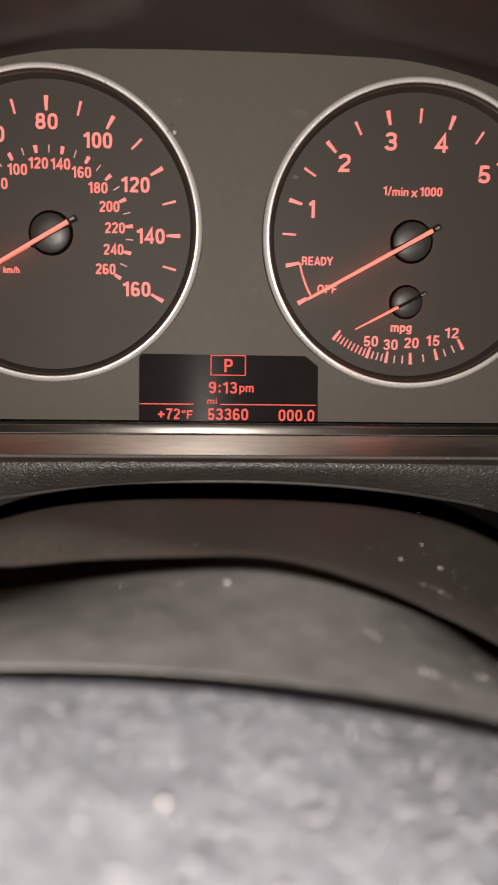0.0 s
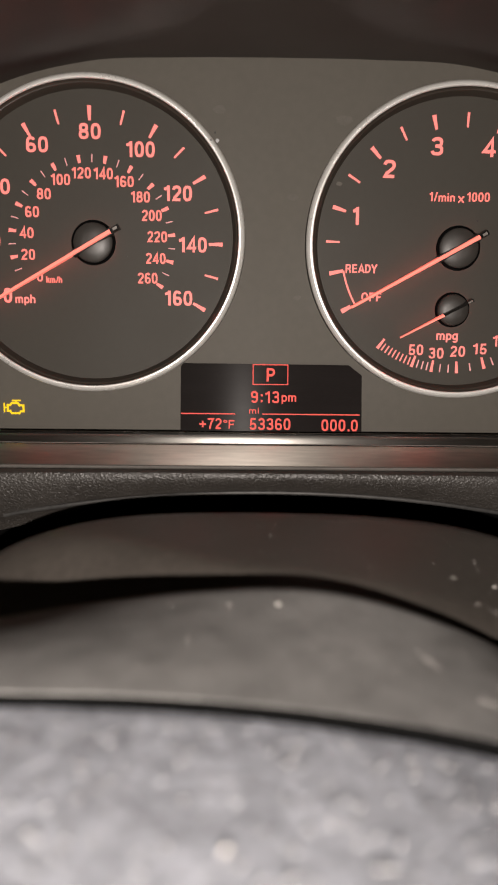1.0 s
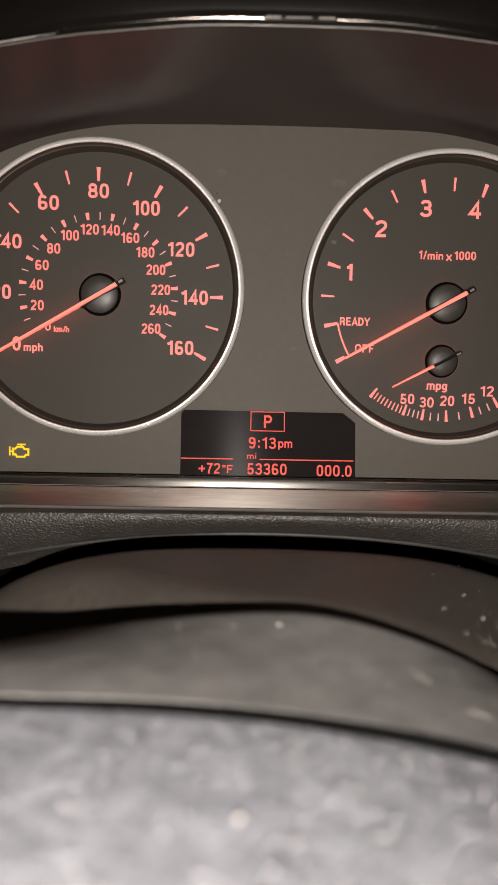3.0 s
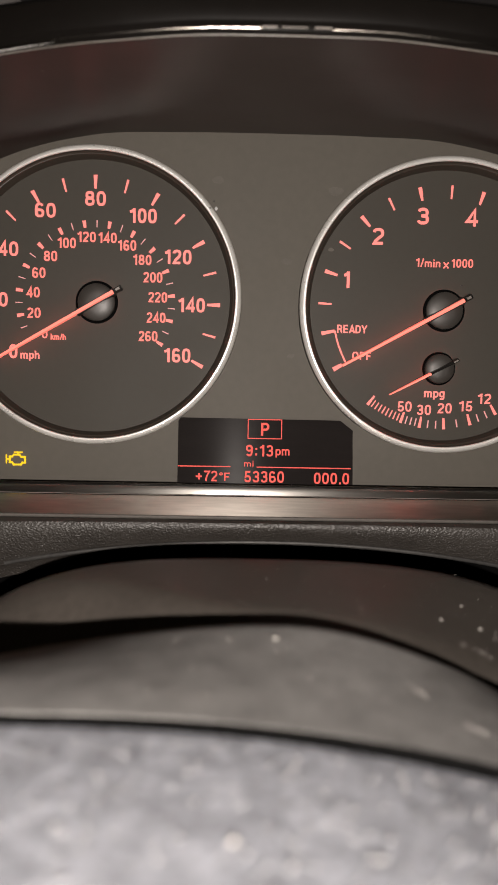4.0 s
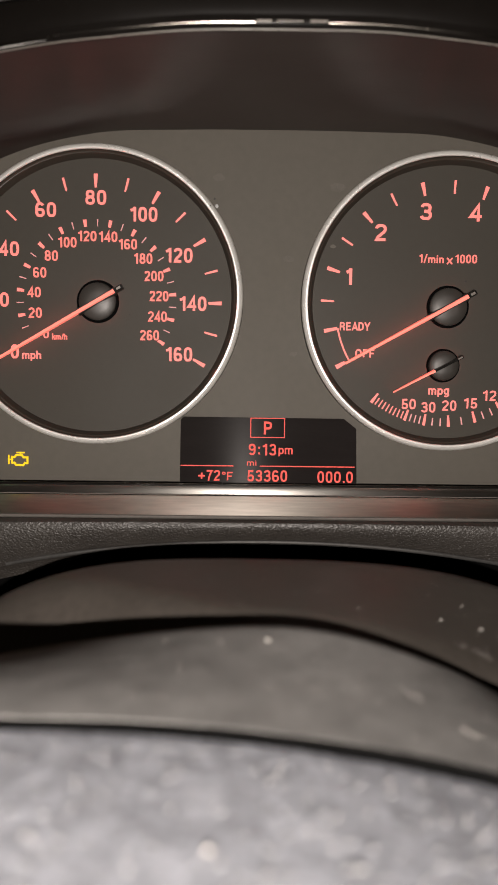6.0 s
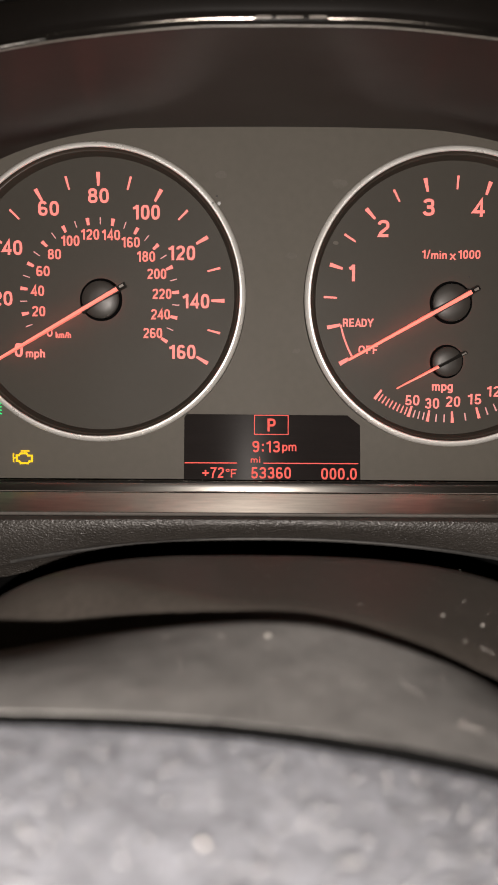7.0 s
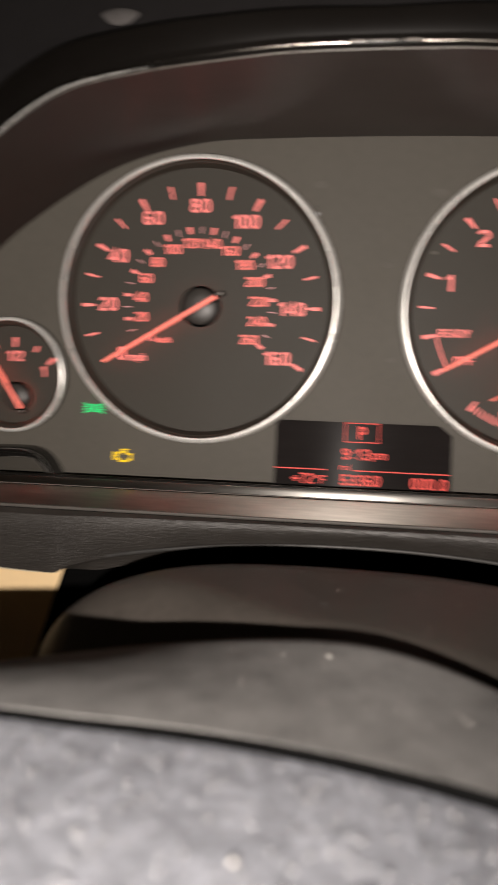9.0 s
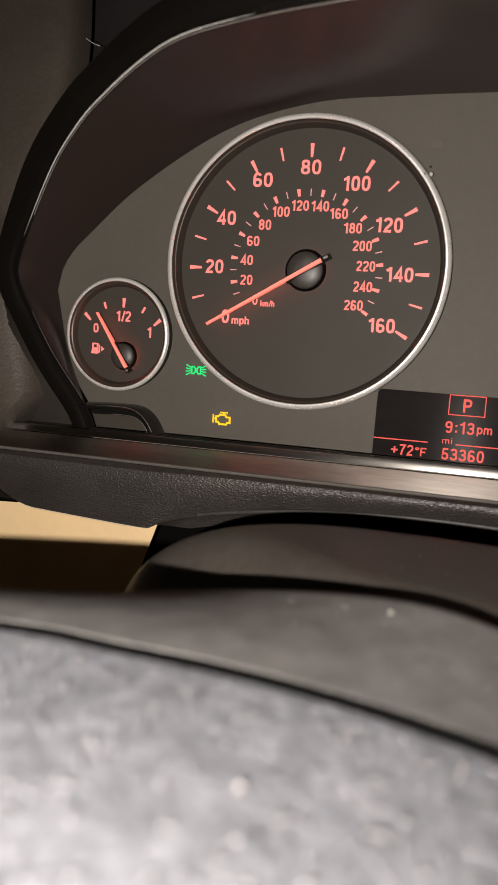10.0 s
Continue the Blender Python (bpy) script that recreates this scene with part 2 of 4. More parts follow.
GLYPHS = {
    "0": [bow(0.28, 0.5, 0.195, 0.415, 90, 450, 32, 2.7)],
    "1": [[(0.36, 0.0), (0.36, 1.0)], [(0.34, 0.92), (0.25, 0.81), (0.09, 0.765)]],
    "2": [bow(0.28, 0.70, 0.195, 0.215, 172, -18) + [(0.43, 0.54), (0.17, 0.25), (0.105, 0.085), (0.50, 0.085)]],
    "3": [bow(0.275, 0.715, 0.180, 0.20, 168, -75) + [(0.20, 0.515)], [(0.20, 0.515)] + bow(0.275, 0.295, 0.20, 0.21, 75, -170)],
    "4": [[(0.41, 0.0), (0.41, 0.97), (0.07, 0.29), (0.56, 0.29)]],
    "5": [[(0.49, 0.915), (0.155, 0.915), (0.115, 0.46)] + bow(0.28, 0.31, 0.195, 0.225, 138, -168)],
    "6": [bow(0.28, 0.5, 0.195, 0.415, 38, 262, 24, 2.7), bow(0.28, 0.30, 0.195, 0.215, 90, 450, 26)],
    "7": [[(0.05, 0.915), (0.50, 0.915), (0.33, 0.56), (0.25, 0.28), (0.225, 0.0)]],
    "8": [bow(0.28, 0.725, 0.172, 0.19, 90, 450, 24), bow(0.28, 0.295, 0.198, 0.21, 90, 450, 26)],
    "9": [bow(0.28, 0.5, 0.195, 0.415, 218, 442, 24, 2.7), bow(0.28, 0.70, 0.195, 0.215, 90, 450, 26)],
    "/": [[(0.06, 0.0), (0.34, 1.0)]],
    ":": [[(0.16, 0.08), (0.16, 0.26)], [(0.16, 0.56), (0.16, 0.74)]],
    ".": [[(0.13, 0.0), (0.13, 0.17)]],
    "+": [[(0.28, 0.16), (0.28, 0.74)], [(0.0, 0.45), (0.56, 0.45)]],
    "A": [[(0.04, 0.0), (0.30, 0.95), (0.56, 0.0)], [(0.14, 0.29), (0.46, 0.29)]],
    "D": [[(0.10, 0.085), (0.10, 0.915), (0.22, 0.915)] + bow(0.22, 0.5, 0.29, 0.415, 90, -90, 16) + [(0.10, 0.085)]],
    "E": [[(0.50, 0.915), (0.10, 0.915), (0.10, 0.085), (0.52, 0.085)], [(0.10, 0.51), (0.47, 0.51)]],
    "F": [[(0.50, 0.915), (0.10, 0.915), (0.10, 0.0)], [(0.10, 0.49), (0.44, 0.49)]],
    "O": [bow(0.32, 0.5, 0.245, 0.415, 90, 450, 32)],
    "P": [[(0.10, 0.0), (0.10, 0.915), (0.28, 0.915)] + bow(0.28, 0.69, 0.22, 0.225, 90, -90, 16) + [(0.10, 0.465)]],
    "R": [[(0.10, 0.0), (0.10, 0.915), (0.28, 0.915)] + bow(0.28, 0.70, 0.20, 0.215, 90, -90, 16) + [(0.10, 0.485)], [(0.33, 0.47), (0.44, 0.36), (0.50, 0.0)]],
    "Y": [[(0.03, 1.0), (0.29, 0.44), (0.55, 1.0)], [(0.29, 0.48), (0.29, 0.0)]],
    "g": [bow(0.27, 0.37, 0.185, 0.265, 90, 450, 24), [(0.455, 0.72), (0.455, -0.04)] + bow(0.27, -0.04, 0.185, 0.14, 0, -160)],
    "h": [[(0.09, 0.0), (0.09, 1.0)], [(0.09, 0.44)] + bow(0.27, 0.44, 0.18, 0.20, 170, 0) + [(0.45, 0.0)]],
    "i": [[(0.09, 0.0), (0.09, 0.71)], [(0.09, 0.85), (0.09, 1.0)]],
    "k": [[(0.09, 0.0), (0.09, 1.0)], [(0.44, 0.71), (0.13, 0.33)], [(0.24, 0.44), (0.47, 0.0)]],
    "m": [[(0.09, 0.0), (0.09, 0.71)], [(0.09, 0.46)] + bow(0.25, 0.46, 0.16, 0.18, 170, 0) + [(0.41, 0.0)], [(0.41, 0.46)] + bow(0.57, 0.46, 0.16, 0.18, 170, 0) + [(0.73, 0.0)]],
    "n": [[(0.09, 0.0), (0.09, 0.71)], [(0.09, 0.44)] + bow(0.27, 0.44, 0.18, 0.20, 170, 0) + [(0.45, 0.0)]],
    "p": [[(0.09, -0.24), (0.09, 0.71)], bow(0.28, 0.355, 0.19, 0.28, 90, 450, 24)],
    "x": [[(0.03, 0.0), (0.43, 0.71)], [(0.43, 0.0), (0.03, 0.71)]],
    "\u00b0": [bow(0.17, 0.83, 0.12, 0.12, 90, 450, 16, 2.0)],
}
ADVANCE = {"/": 0.42, ":": 0.34, ".": 0.30, "1": 0.58, "m": 0.92, "i": 0.28, "k": 0.56, "h": 0.62, "n": 0.62, "p": 0.62, "g": 0.64, "x": 0.52, "\u00b0": 0.38, "O": 0.74, "A": 0.64, "E": 0.64}


def ribbon(bm, line, w, y, thick):
    """A flat stroke of width w along a line of (x, z)."""
    p = [Vector(q) for k, q in enumerate(line) if not k or (Vector(q) - Vector(line[k - 1])).length > 1e-8]
    loop = (p[0] - p[-1]).length < 1e-6
    rows = []
    for i in range(len(p)):
        a = p[i] - p[i - 1] if i else (p[-1] - p[-2] if loop else p[1] - p[0])
        b = p[i + 1] - p[i] if i < len(p) - 1 else (p[1] - p[0] if loop else p[-1] - p[-2])
        a, b = a.normalized(), b.normalized()
        d = (a + b).normalized() if (a + b).length > 1e-6 else a
        k = 1 / max(0.45, d.dot(a))
        s = Vector((-d.y, d.x)) * w / 2 * k
        l, r = p[i] + s, p[i] - s
        rows.append([(l.x, y, l.y), (l.x, y - thick, l.y), (r.x, y - thick, r.y), (r.x, y, r.y)])
    vs = grid(bm, rows, True)
    bm.faces.new(vs[0])
    bm.faces.new(vs[-1])


def lettering(name, text, x, z, height, mat, parent, width=None, bold=0.012, y=-0.0002, thick=0.00015, place=None):
    """Characters drawn as even strokes, height tall, centred on x, z."""
    if len(text) > 1 and any(c.isalpha() for c in text):
        total = sum(ADVANCE.get(c, 0.66) for c in text) - 0.10
        low, high = (-0.24 if any(c in "gp" for c in text) else 0.0), (1.0 if any(c in "hkidFREADYOP/" for c in text) else 0.71)
        at, made = -total / 2, None
        for c in text:
            wide = ADVANCE.get(c, 0.66)
            zs = [pz for line in GLYPHS[c] for _, pz in line]
            c_low, c_high = (min(zs), max(zs)) if c.islower() else (0.0, 1.0)
            scale = height / (high - low)
            made = lettering("letter", c, x + (at + (wide - 0.10) / 2) * width / total, z + ((c_low + c_high) - (low + high)) / 2 * scale,
                             (c_high - c_low) * scale, mat, parent, (wide - 0.10) * width / total, bold, y, thick, place)
            at += wide
        return made
    stroke_w = 0.177 if bold > 0.02 else 0.168 if bold > 0.008 else 0.155
    heights = [pz for c in text for line in GLYPHS[c] for _, pz in line]
    low, high = (min(heights), max(heights)) if any(c.islower() for c in text) else (0.0, 1.0)
    scale = height / (high - low)
    total = sum(ADVANCE.get(c, 0.66) for c in text) - 0.10
    sx = width / total if width else scale * 0.92
    bm = bmesh.new()
    at = -total / 2
    for c in text:
        for k, line in enumerate(GLYPHS[c]):
            pts = [(x + (at + px) * sx, z + (pz - (low + high) / 2) * scale) for px, pz in line]
            ribbon(bm, pts, stroke_w * scale * (0.72 if c == "\u00b0" else 0.9 if c in "/" else 1.0), y - 0.00001 * k, thick)
        at += ADVANCE.get(c, 0.66)
    made = part(name, bm, mat, parent, smooth=False)
    if place:
        place(made)
    return made


def tick(parent, cx, cz, angle, r0, r1, w0, w1, mat, name="tick"):
    """A scale mark from radius r0 to r1, w0 wide inside and w1 outside."""
    a = radians(angle)
    d, s = (math.cos(a), math.sin(a)), (-math.sin(a), math.cos(a))
    pts = [(cx + d[0] * r + s[0] * w / 2, cz + d[1] * r + s[1] * w / 2) for r, w in ((r0, w0), (r1, w1), (r1, -w1), (r0, -w0))]
    bm = bmesh.new()
    prism(bm, pts, -0.0002, -0.00035)
    return part(name, bm, mat, parent, smooth=False)


def needle(parent, cx, cz, angle, length, tail, w0, w1, hub_r, y, lit_tail=0.0072, dim_from=0.0, leak=None):
    """A lit pointer on a black domed hub, with a dark stub behind."""
    a = radians(angle)
    d, s = Vector((math.cos(a), 0, math.sin(a))), Vector((-math.sin(a), 0, math.cos(a)))
    c = Vector((cx, 0, cz))
    hub = bmesh.new()
    disc(hub, cx, cz, [(hub_r * 0.97, -0.0015), (hub_r * 0.97, y + 0.0020), (hub_r * 0.955, y + 0.0012), (hub_r * 0.84, y + 0.0006),
                       (hub_r * 0.45, y + 0.0002), (hub_r * 0.1, y)], 56)
    skirt = bmesh.new()
    lathe(skirt, cx, cz, [(hub_r * 0.97, -0.0026), (hub_r * 1.07, -0.0024), (hub_r * 1.10, -0.0020), (hub_r * 1.06, -0.0016), (hub_r * 0.97, -0.0014)], 56)
    part("hub_skirt", skirt, VOID, parent, "black skirt round the hub")
    if leak:
        ring = bmesh.new()
        lathe(ring, cx, cz, [(hub_r * 0.80, -0.0001), (hub_r * 0.80, -0.0013)], 40)
        part("light_gap", ring, leak, parent, "red light escaping under the hub")
    hub_ob = part("hub", hub, HUB, parent, "black domed needle hub")

    def bar(r0, r1, wa, wb, ya, yb, yc):
        bm = bmesh.new()
        ring = []
        for r, w, f in ((r0, wa, ya), (r1, wb, yb)):
            ring.append([c + d * r + s * w / 2 + Vector((0, yc, 0)), c + d * r + s * w * 0.32 + Vector((0, f, 0)),
                         c + d * r - s * w * 0.32 + Vector((0, f, 0)), c + d * r - s * w / 2 + Vector((0, yc, 0))])
        vs = grid(bm, ring, True)
        bm.faces.new(vs[0])
        bm.faces.new(vs[1])
        return bm

    part("pointer", bar(max(-lit_tail, dim_from) if dim_from else -lit_tail, length, w0, w1, y - 0.0014, y - 0.0006, y + 0.0006), NEEDLE, parent, "lit red pointer", smooth=False)
    part("pointer_cap", bar(-tail, -lit_tail if not dim_from else dim_from, w0 * 1.25, w0 * 1.15, y - 0.0012, y - 0.0012, y + 0.0008), GLOSS, parent, "black stub of the pointer")
    if leak:
        bm = bar(hub_r * 1.2, length * 0.96, w0 * 0.45, w1 * 0.45, y + 0.0008, y + 0.0008, y + 0.0010)
        part("underside", bm, leak, parent, "red light under the pointer", smooth=False)
    if not dim_from:
        part("pointer_channel", bar(-lit_tail * 1.02, hub_r * 1.15, w0 * 1.75, w0 * 1.55, y - 0.0003, y - 0.0003, y + 0.0016), WELL, parent, "black channel under the pointer")
    part("cap_window", bar(-tail * 0.94, -lit_tail * 1.14 if not dim_from else -tail * 0.70, w0 * 0.62, w0 * 0.55, y - 0.0014, y - 0.0014, y - 0.0011), LEDGE_EDGE, parent, "grey window in the pointer's stub")
    return hub_ob


# ---- outlines of the binnacle, left half from the top; mirrored about the middle ----
MID = 0.062
FACE_HALF = [(0.062, 0.0, 0.0594), (0.030, 0.0, 0.0591), (-0.001, 0.0, 0.0575), (-0.033, 0.0, 0.0487), (-0.066, 0.0, 0.0290),
             (-0.0868, 0.0, 0.0110), (-0.0938, 0.0, 0.0042), (-0.0984, 0.0, -0.0030), (-0.1005, 0.0, -0.0115), (-0.0956, 0.0, -0.0339), (-0.0882, 0.0, -0.0530), (-0.0835, 0.0, -0.0660)]
EDGE_HALF = [(0.062, -0.1000, 0.0530), (0.041, -0.1000, 0.0527), (0.0218, -0.0985, 0.0516), (0.0055, -0.0945, 0.0512), (-0.0150, -0.0870, 0.0503),
             (-0.0300, -0.0780, 0.0480), (-0.0463, -0.0670, 0.0433), (-0.0610, -0.0570, 0.0372), (-0.0780, -0.0455, 0.0243), (-0.0975, -0.0335, -0.0035),
             (-0.0985, -0.0280, -0.0145), (-0.0921, -0.0180, -0.0355), (-0.0824, -0.0090, -0.0554), (-0.0780, -0.0080, -0.0664)]


def outline(half, corner):
    """The whole outline; the corner control point falls on the same vertex in every outline."""
    left = even(spline(half[:corner + 1]), 46) + even(spline(half[corner:]), 18)[1:]
    right = [Vector((2 * MID - p.x, p.y, p.z)) for p in left]
    return left[::-1] + right[1:]


FACE = outline(FACE_HALF, 8)
EDGE = outline(EDGE_HALF, 10)


def outward(line):
    """The outward direction in x and z at each point of an outline that runs from left foot over the top to right foot."""
    out = []
    for i in range(len(line)):
        d = line[min(i + 1, len(line) - 1)] - line[max(i - 1, 0)]
        out.append(Vector((-d.z, 0, d.x)).normalized())
    return out


OUT = outward(EDGE)


def foot(z):
    """0 on the arch, 1 at the feet of the hood, where its side runs flat towards the dash pad."""
    return min(1.0, max(0.0, (-0.010 - z) / 0.030))


# ---- binnacle hood ----
hood = thing("instrument_hood", "black instrument hood arching over the gauges, thin chrome edge", "hood")
bm = bmesh.new()
rows = []
for k in range(9):
    u = k / 8
    rows.append([f.lerp(e, u) + Vector((0, 0, 0.0012 * math.sin(math.pi * u))) for f, e in zip(FACE, EDGE)])
grid(bm, rows)
part("inner_shell", bm, HOOD, hood, "dark brown-black inner wall of the hood")


def swell(e):
    """How much the rim widens up along the hood's shoulders."""
    return 0.35 * min(1.0, max(0.0, (e.z + 0.02) / 0.04)) * min(1.0, abs(e.x - MID) / 0.09)


bm = bmesh.new()
rows = []
for o, back in ((-0.0008, 0.0006), (-0.0008, 0.0001), (-0.0006, -0.0001), (0.0012, 0.0), (0.0022, -0.0012), (0.0045, -0.0016), (0.0080, -0.0006), (0.0100, 0.0030), (0.0108, 0.0080)):
    rows.append([e + n * (o + max(0.0, o - 0.002) * swell(e)) + Vector((0, back, 0)) for e, n in zip(EDGE, OUT)])
grid(bm, rows)
part("front_rim", bm, RIM, hood, "black rounded front rim")
bm = bmesh.new()
rows = []
for o, back in ((0.0108, 0.0080), (0.016, 0.012), (0.024, 0.022), (0.034, 0.042), (0.042, 0.075), (0.046, 0.13)):
    rows.append([e + n * (o + 0.0088 * swell(e)) + Vector((0, 0.008 + (back - 0.008) * (1 + 2.0 * min(1.0, max(0.0, (e.z + 0.02) / 0.04)) - 0.93 * foot(e.z)) , 0)) for e, n in zip(EDGE, OUT)])
grid(bm, rows)
part("outer_skin", bm, SOFT, hood, "dark soft-touch outer skin of the hood")
upper = [i for i, e in enumerate(EDGE) if e.z > 0.002]
bm = bmesh.new()
tube(bm, [EDGE[i] + OUT[i] * 0.0009 for i in upper], 0.00021)
part("chrome_edge", bm, CHROME, hood, "thin bright edge strip")
# Tapered silver tubes stand in for the edge strip's highlight on each shoulder.
for side in (-1, 1):
    bm = bmesh.new()
    tube(bm, [EDGE[i] + OUT[i] * 0.0001 + Vector((0, -0.00015, 0)) for i in upper if (EDGE[i].x - MID) * side > 0.052], 0.00030, 8, True)
    part("shoulder_highlight", bm, SILVER, hood, "bright highlight painted along the hood's shoulder edge")
bm = bmesh.new()
tube(bm, [e - n * 0.0007 + Vector((0, -0.0001, 0)) for e, n in zip(EDGE, OUT) if e.z > 0.010], 0.00014)
part("seam_line", bm, LEDGE_EDGE, hood, "fine grey seam under the edge strip")
for side in (-1, 1):
    leg = [e - n * 0.0006 + Vector((0, -0.0001, 0)) for e, n in zip(EDGE, OUT) if -0.054 < e.z < -0.018 and (e.x - MID) * side > 0]
    bm = bmesh.new()
    tube(bm, leg, 0.00016)
    part("leg_edge", bm, BEAD_GLOSS, hood, "thin glossy edge down the hood's leg")
bm = bmesh.new()
prism(bm, [(0.0544, 0.0535), (0.0711, 0.0535), (0.0711, 0.0543), (0.0544, 0.0543)], -0.1006, -0.0990)
bmesh.ops.bevel(bm, geom=list(bm.edges), offset=0.0002, segments=2, affect="EDGES")
part("clip_seat", bm, GLOSS, hood, "black seat of the clips")
for x0, x1, h in ((0.0549, 0.0583, 0.00022), (0.0594, 0.0653, 0.00012), (0.0668, 0.0707, 0.00022)):
    bm = bmesh.new()
    prism(bm, [(x0, 0.0539 - h), (x1, 0.0539 - h), (x1, 0.0539 + h), (x0, 0.0539 + h)], -0.1009, -0.1005)
    bmesh.ops.bevel(bm, geom=list(bm.edges), offset=0.00008, segments=2, affect="EDGES")
    part("clip", bm, LEDGE_EDGE, hood, "small pale retaining clip")

# ---- instrument cluster ----
cluster = thing("instrument_cluster", "grey car instrument cluster with red-lit gauges in silver rings", "gauge cluster")
bm = bmesh.new()
rim = [(p.x + (0.002 if p.x > MID else -0.002), p.z + 0.002) for p in FACE] + [(2 * MID + 0.0835 + 0.002, -0.072), (-0.0855, -0.072)]
prism(bm, rim, 0.0006, 0.006)
part("face_plate", bm, PLATE, cluster, "satin grey face plate", smooth=False)


def gauge(name, cx, cz, r, label):
    """A printed dial with its raised silver ring and black inner wall."""
    cz += 0.0013 if r > 0.04 else 0.0
    bm = bmesh.new()
    disc(bm, cx, cz, [(r * 0.955, 0.0004), (r * 0.955, 0.0), (r * 0.01, 0.0)], 128)
    dial = part(name, bm, DIAL, cluster, label)
    w = 0.0022 if r > 0.04 else 0.0015
    h = 0.0056 if r > 0.04 else 0.0036
    bm = bmesh.new()
    lathe(bm, cx, cz, [(r, -h * 0.66), (r - w * 0.05, -h * 0.77), (r - w * 0.15, -h * 0.86), (r - w * 0.30, -h * 0.93), (r - w * 0.50, -h * 0.975),
                       (r - w * 0.72, -h), (r - w * 0.88, -h * 0.99), (r - w * 0.97, -h * 0.95), (r - w, -h * 0.90)], 192)
    part("bezel_ring", bm, SILVER, dial, "satin silver bezel ring")
    bm = bmesh.new()
    lathe(bm, cx, cz, [(r + 0.0001, 0.0005), (r, -h * 0.66)], 192)
    part("outer_collar", bm, WELL, dial, "dark outer collar of the ring")
    bm = bmesh.new()
    lathe(bm, cx, cz, [(r - w, -h * 0.90), (r - w - 0.0002, -h * 0.74), (r - w - 0.0005, -h * 0.66), (r - w - 0.0008, -h * 0.64), (r - w - 0.0010, -h * 0.58),
                       (r - w - 0.0014, -h * 0.3), (r - w - 0.0020, 0.0002)], 192)
    part("inner_wall", bm, RING_WALL, dial, "black inner wall of the ring")
    return dial


speedo = gauge("speedometer", 0.0, 0.0, 0.0519, "speedometer dial with miles and kilometre scales")
for v in range(0, 161, 10):
    a = 210 - 1.5 * v
    if v == 0:
        continue
    if v % 20 == 0:
        tick(speedo, 0, -0.0005, a, 0.0396, 0.0443, 0.0008, 0.0014, RED)
    else:
        tick(speedo, 0, -0.0005, a, 0.0396, 0.0443, 0.0006, 0.0008, RED)
for text, x, z, w in (("20", -0.0345, 0.0, 0.0070), ("40", -0.0307, 0.0177, 0.0072), ("60", -0.0176, 0.0313, 0.0074), ("80", 0.0, 0.0357, 0.0074),
                      ("100", 0.0166, 0.0301, 0.0099), ("120", 0.0290, 0.0161, 0.0099), ("140", 0.0340, -0.0007, 0.0099), ("160", 0.0291, -0.0186, 0.0098)):
    lettering("numeral", text, x, z, 0.0050, RED, speedo, w, bold=0.03)
lettering("numeral", "0", -0.0292, -0.0182, 0.0050, RED, speedo, 0.0030)
lettering("unit", "mph", -0.0233, -0.0197, 0.0036, RED, speedo, 0.0068, bold=0.025)
for v in range(10, 261, 10):
    a = 210 - 0.932 * v
    if v % 20 == 0:
        tick(speedo, 0, 0, a, 0.0258, 0.0283, 0.0009, 0.0013, RED)
    else:
        tick(speedo, 0, 0, a, 0.0258, 0.0283, 0.0003, 0.0004, DIM)
for v in range(20, 261, 20):
    a = radians(210 - 0.932 * v)
    r = 0.0227 if 80 < v < 180 else 0.0222
    lettering("numeral", str(v), r * math.cos(a), r * math.sin(a) - 0.0001, 0.0036, INNER_RED, speedo, 0.0067 if v > 99 else 0.0047, bold=0.010)
lettering("numeral", "0", -0.0180, -0.0120, 0.0028, RED, speedo, 0.0021)
lettering("unit", "km/h", -0.0132, -0.0128, 0.0021, INNER_RED, speedo, 0.0054, bold=0.025)
needle(speedo, 0.0008, -0.0005, 210.2, 0.0415, 0.0104, 0.0018, 0.0011, 0.0068, -0.0045, leak=LEAK_FAINT)

TX, TZ = 0.1237, -0.0008
tacho = gauge("tachometer", TX + 0.0007, TZ - 0.0002, 0.0520, "engine speed dial with a small fuel economy gauge")
for i in range(1, 11):
    a = 192.2 - 15 * i
    tick(tacho, TX, TZ - 0.0004, a, 0.0396, 0.0443, *((0.0008, 0.0014) if i % 2 == 0 else (0.0006, 0.0008)), RED)
for text, x, z in (("1", -0.0345, 0.0102), ("2", -0.0236, 0.0256), ("3", -0.0079, 0.0330), ("4", 0.0095, 0.0327), ("5", 0.0250, 0.0230)):
    lettering("numeral", text, TX + x, TZ + z, 0.0058, RED, tacho, 0.0026 if text == "1" else 0.0044, bold=0.03)
lettering("unit", "1/", TX - 0.0086, TZ + 0.0168, 0.0030, INNER_RED, tacho, 0.0028)
lettering("unit", "min", TX - 0.0039, TZ + 0.0166, 0.0027, INNER_RED, tacho, 0.0056, bold=0.025)
lettering("unit", "x", TX + 0.0009, TZ + 0.0160, 0.0021, INNER_RED, tacho, 0.0019)
lettering("unit", "1000", TX + 0.0067, TZ + 0.0168, 0.0030, INNER_RED, tacho, 0.0080)
lettering("word", "READY", TX - 0.0320, TZ - 0.0072, 0.0029, RED, tacho, 0.0108, bold=0.028)
lettering("word", "OFF", TX - 0.0281, TZ - 0.0167, 0.0029, RED, tacho, 0.0070, bold=0.028)
tick(tacho, TX, TZ, 191.8, 0.0390, 0.0438, 0.0010, 0.0014, RED)
tick(tacho, TX, TZ, 209.6, 0.0405, 0.0441, 0.0012, 0.0016, RED)
bm = bmesh.new()
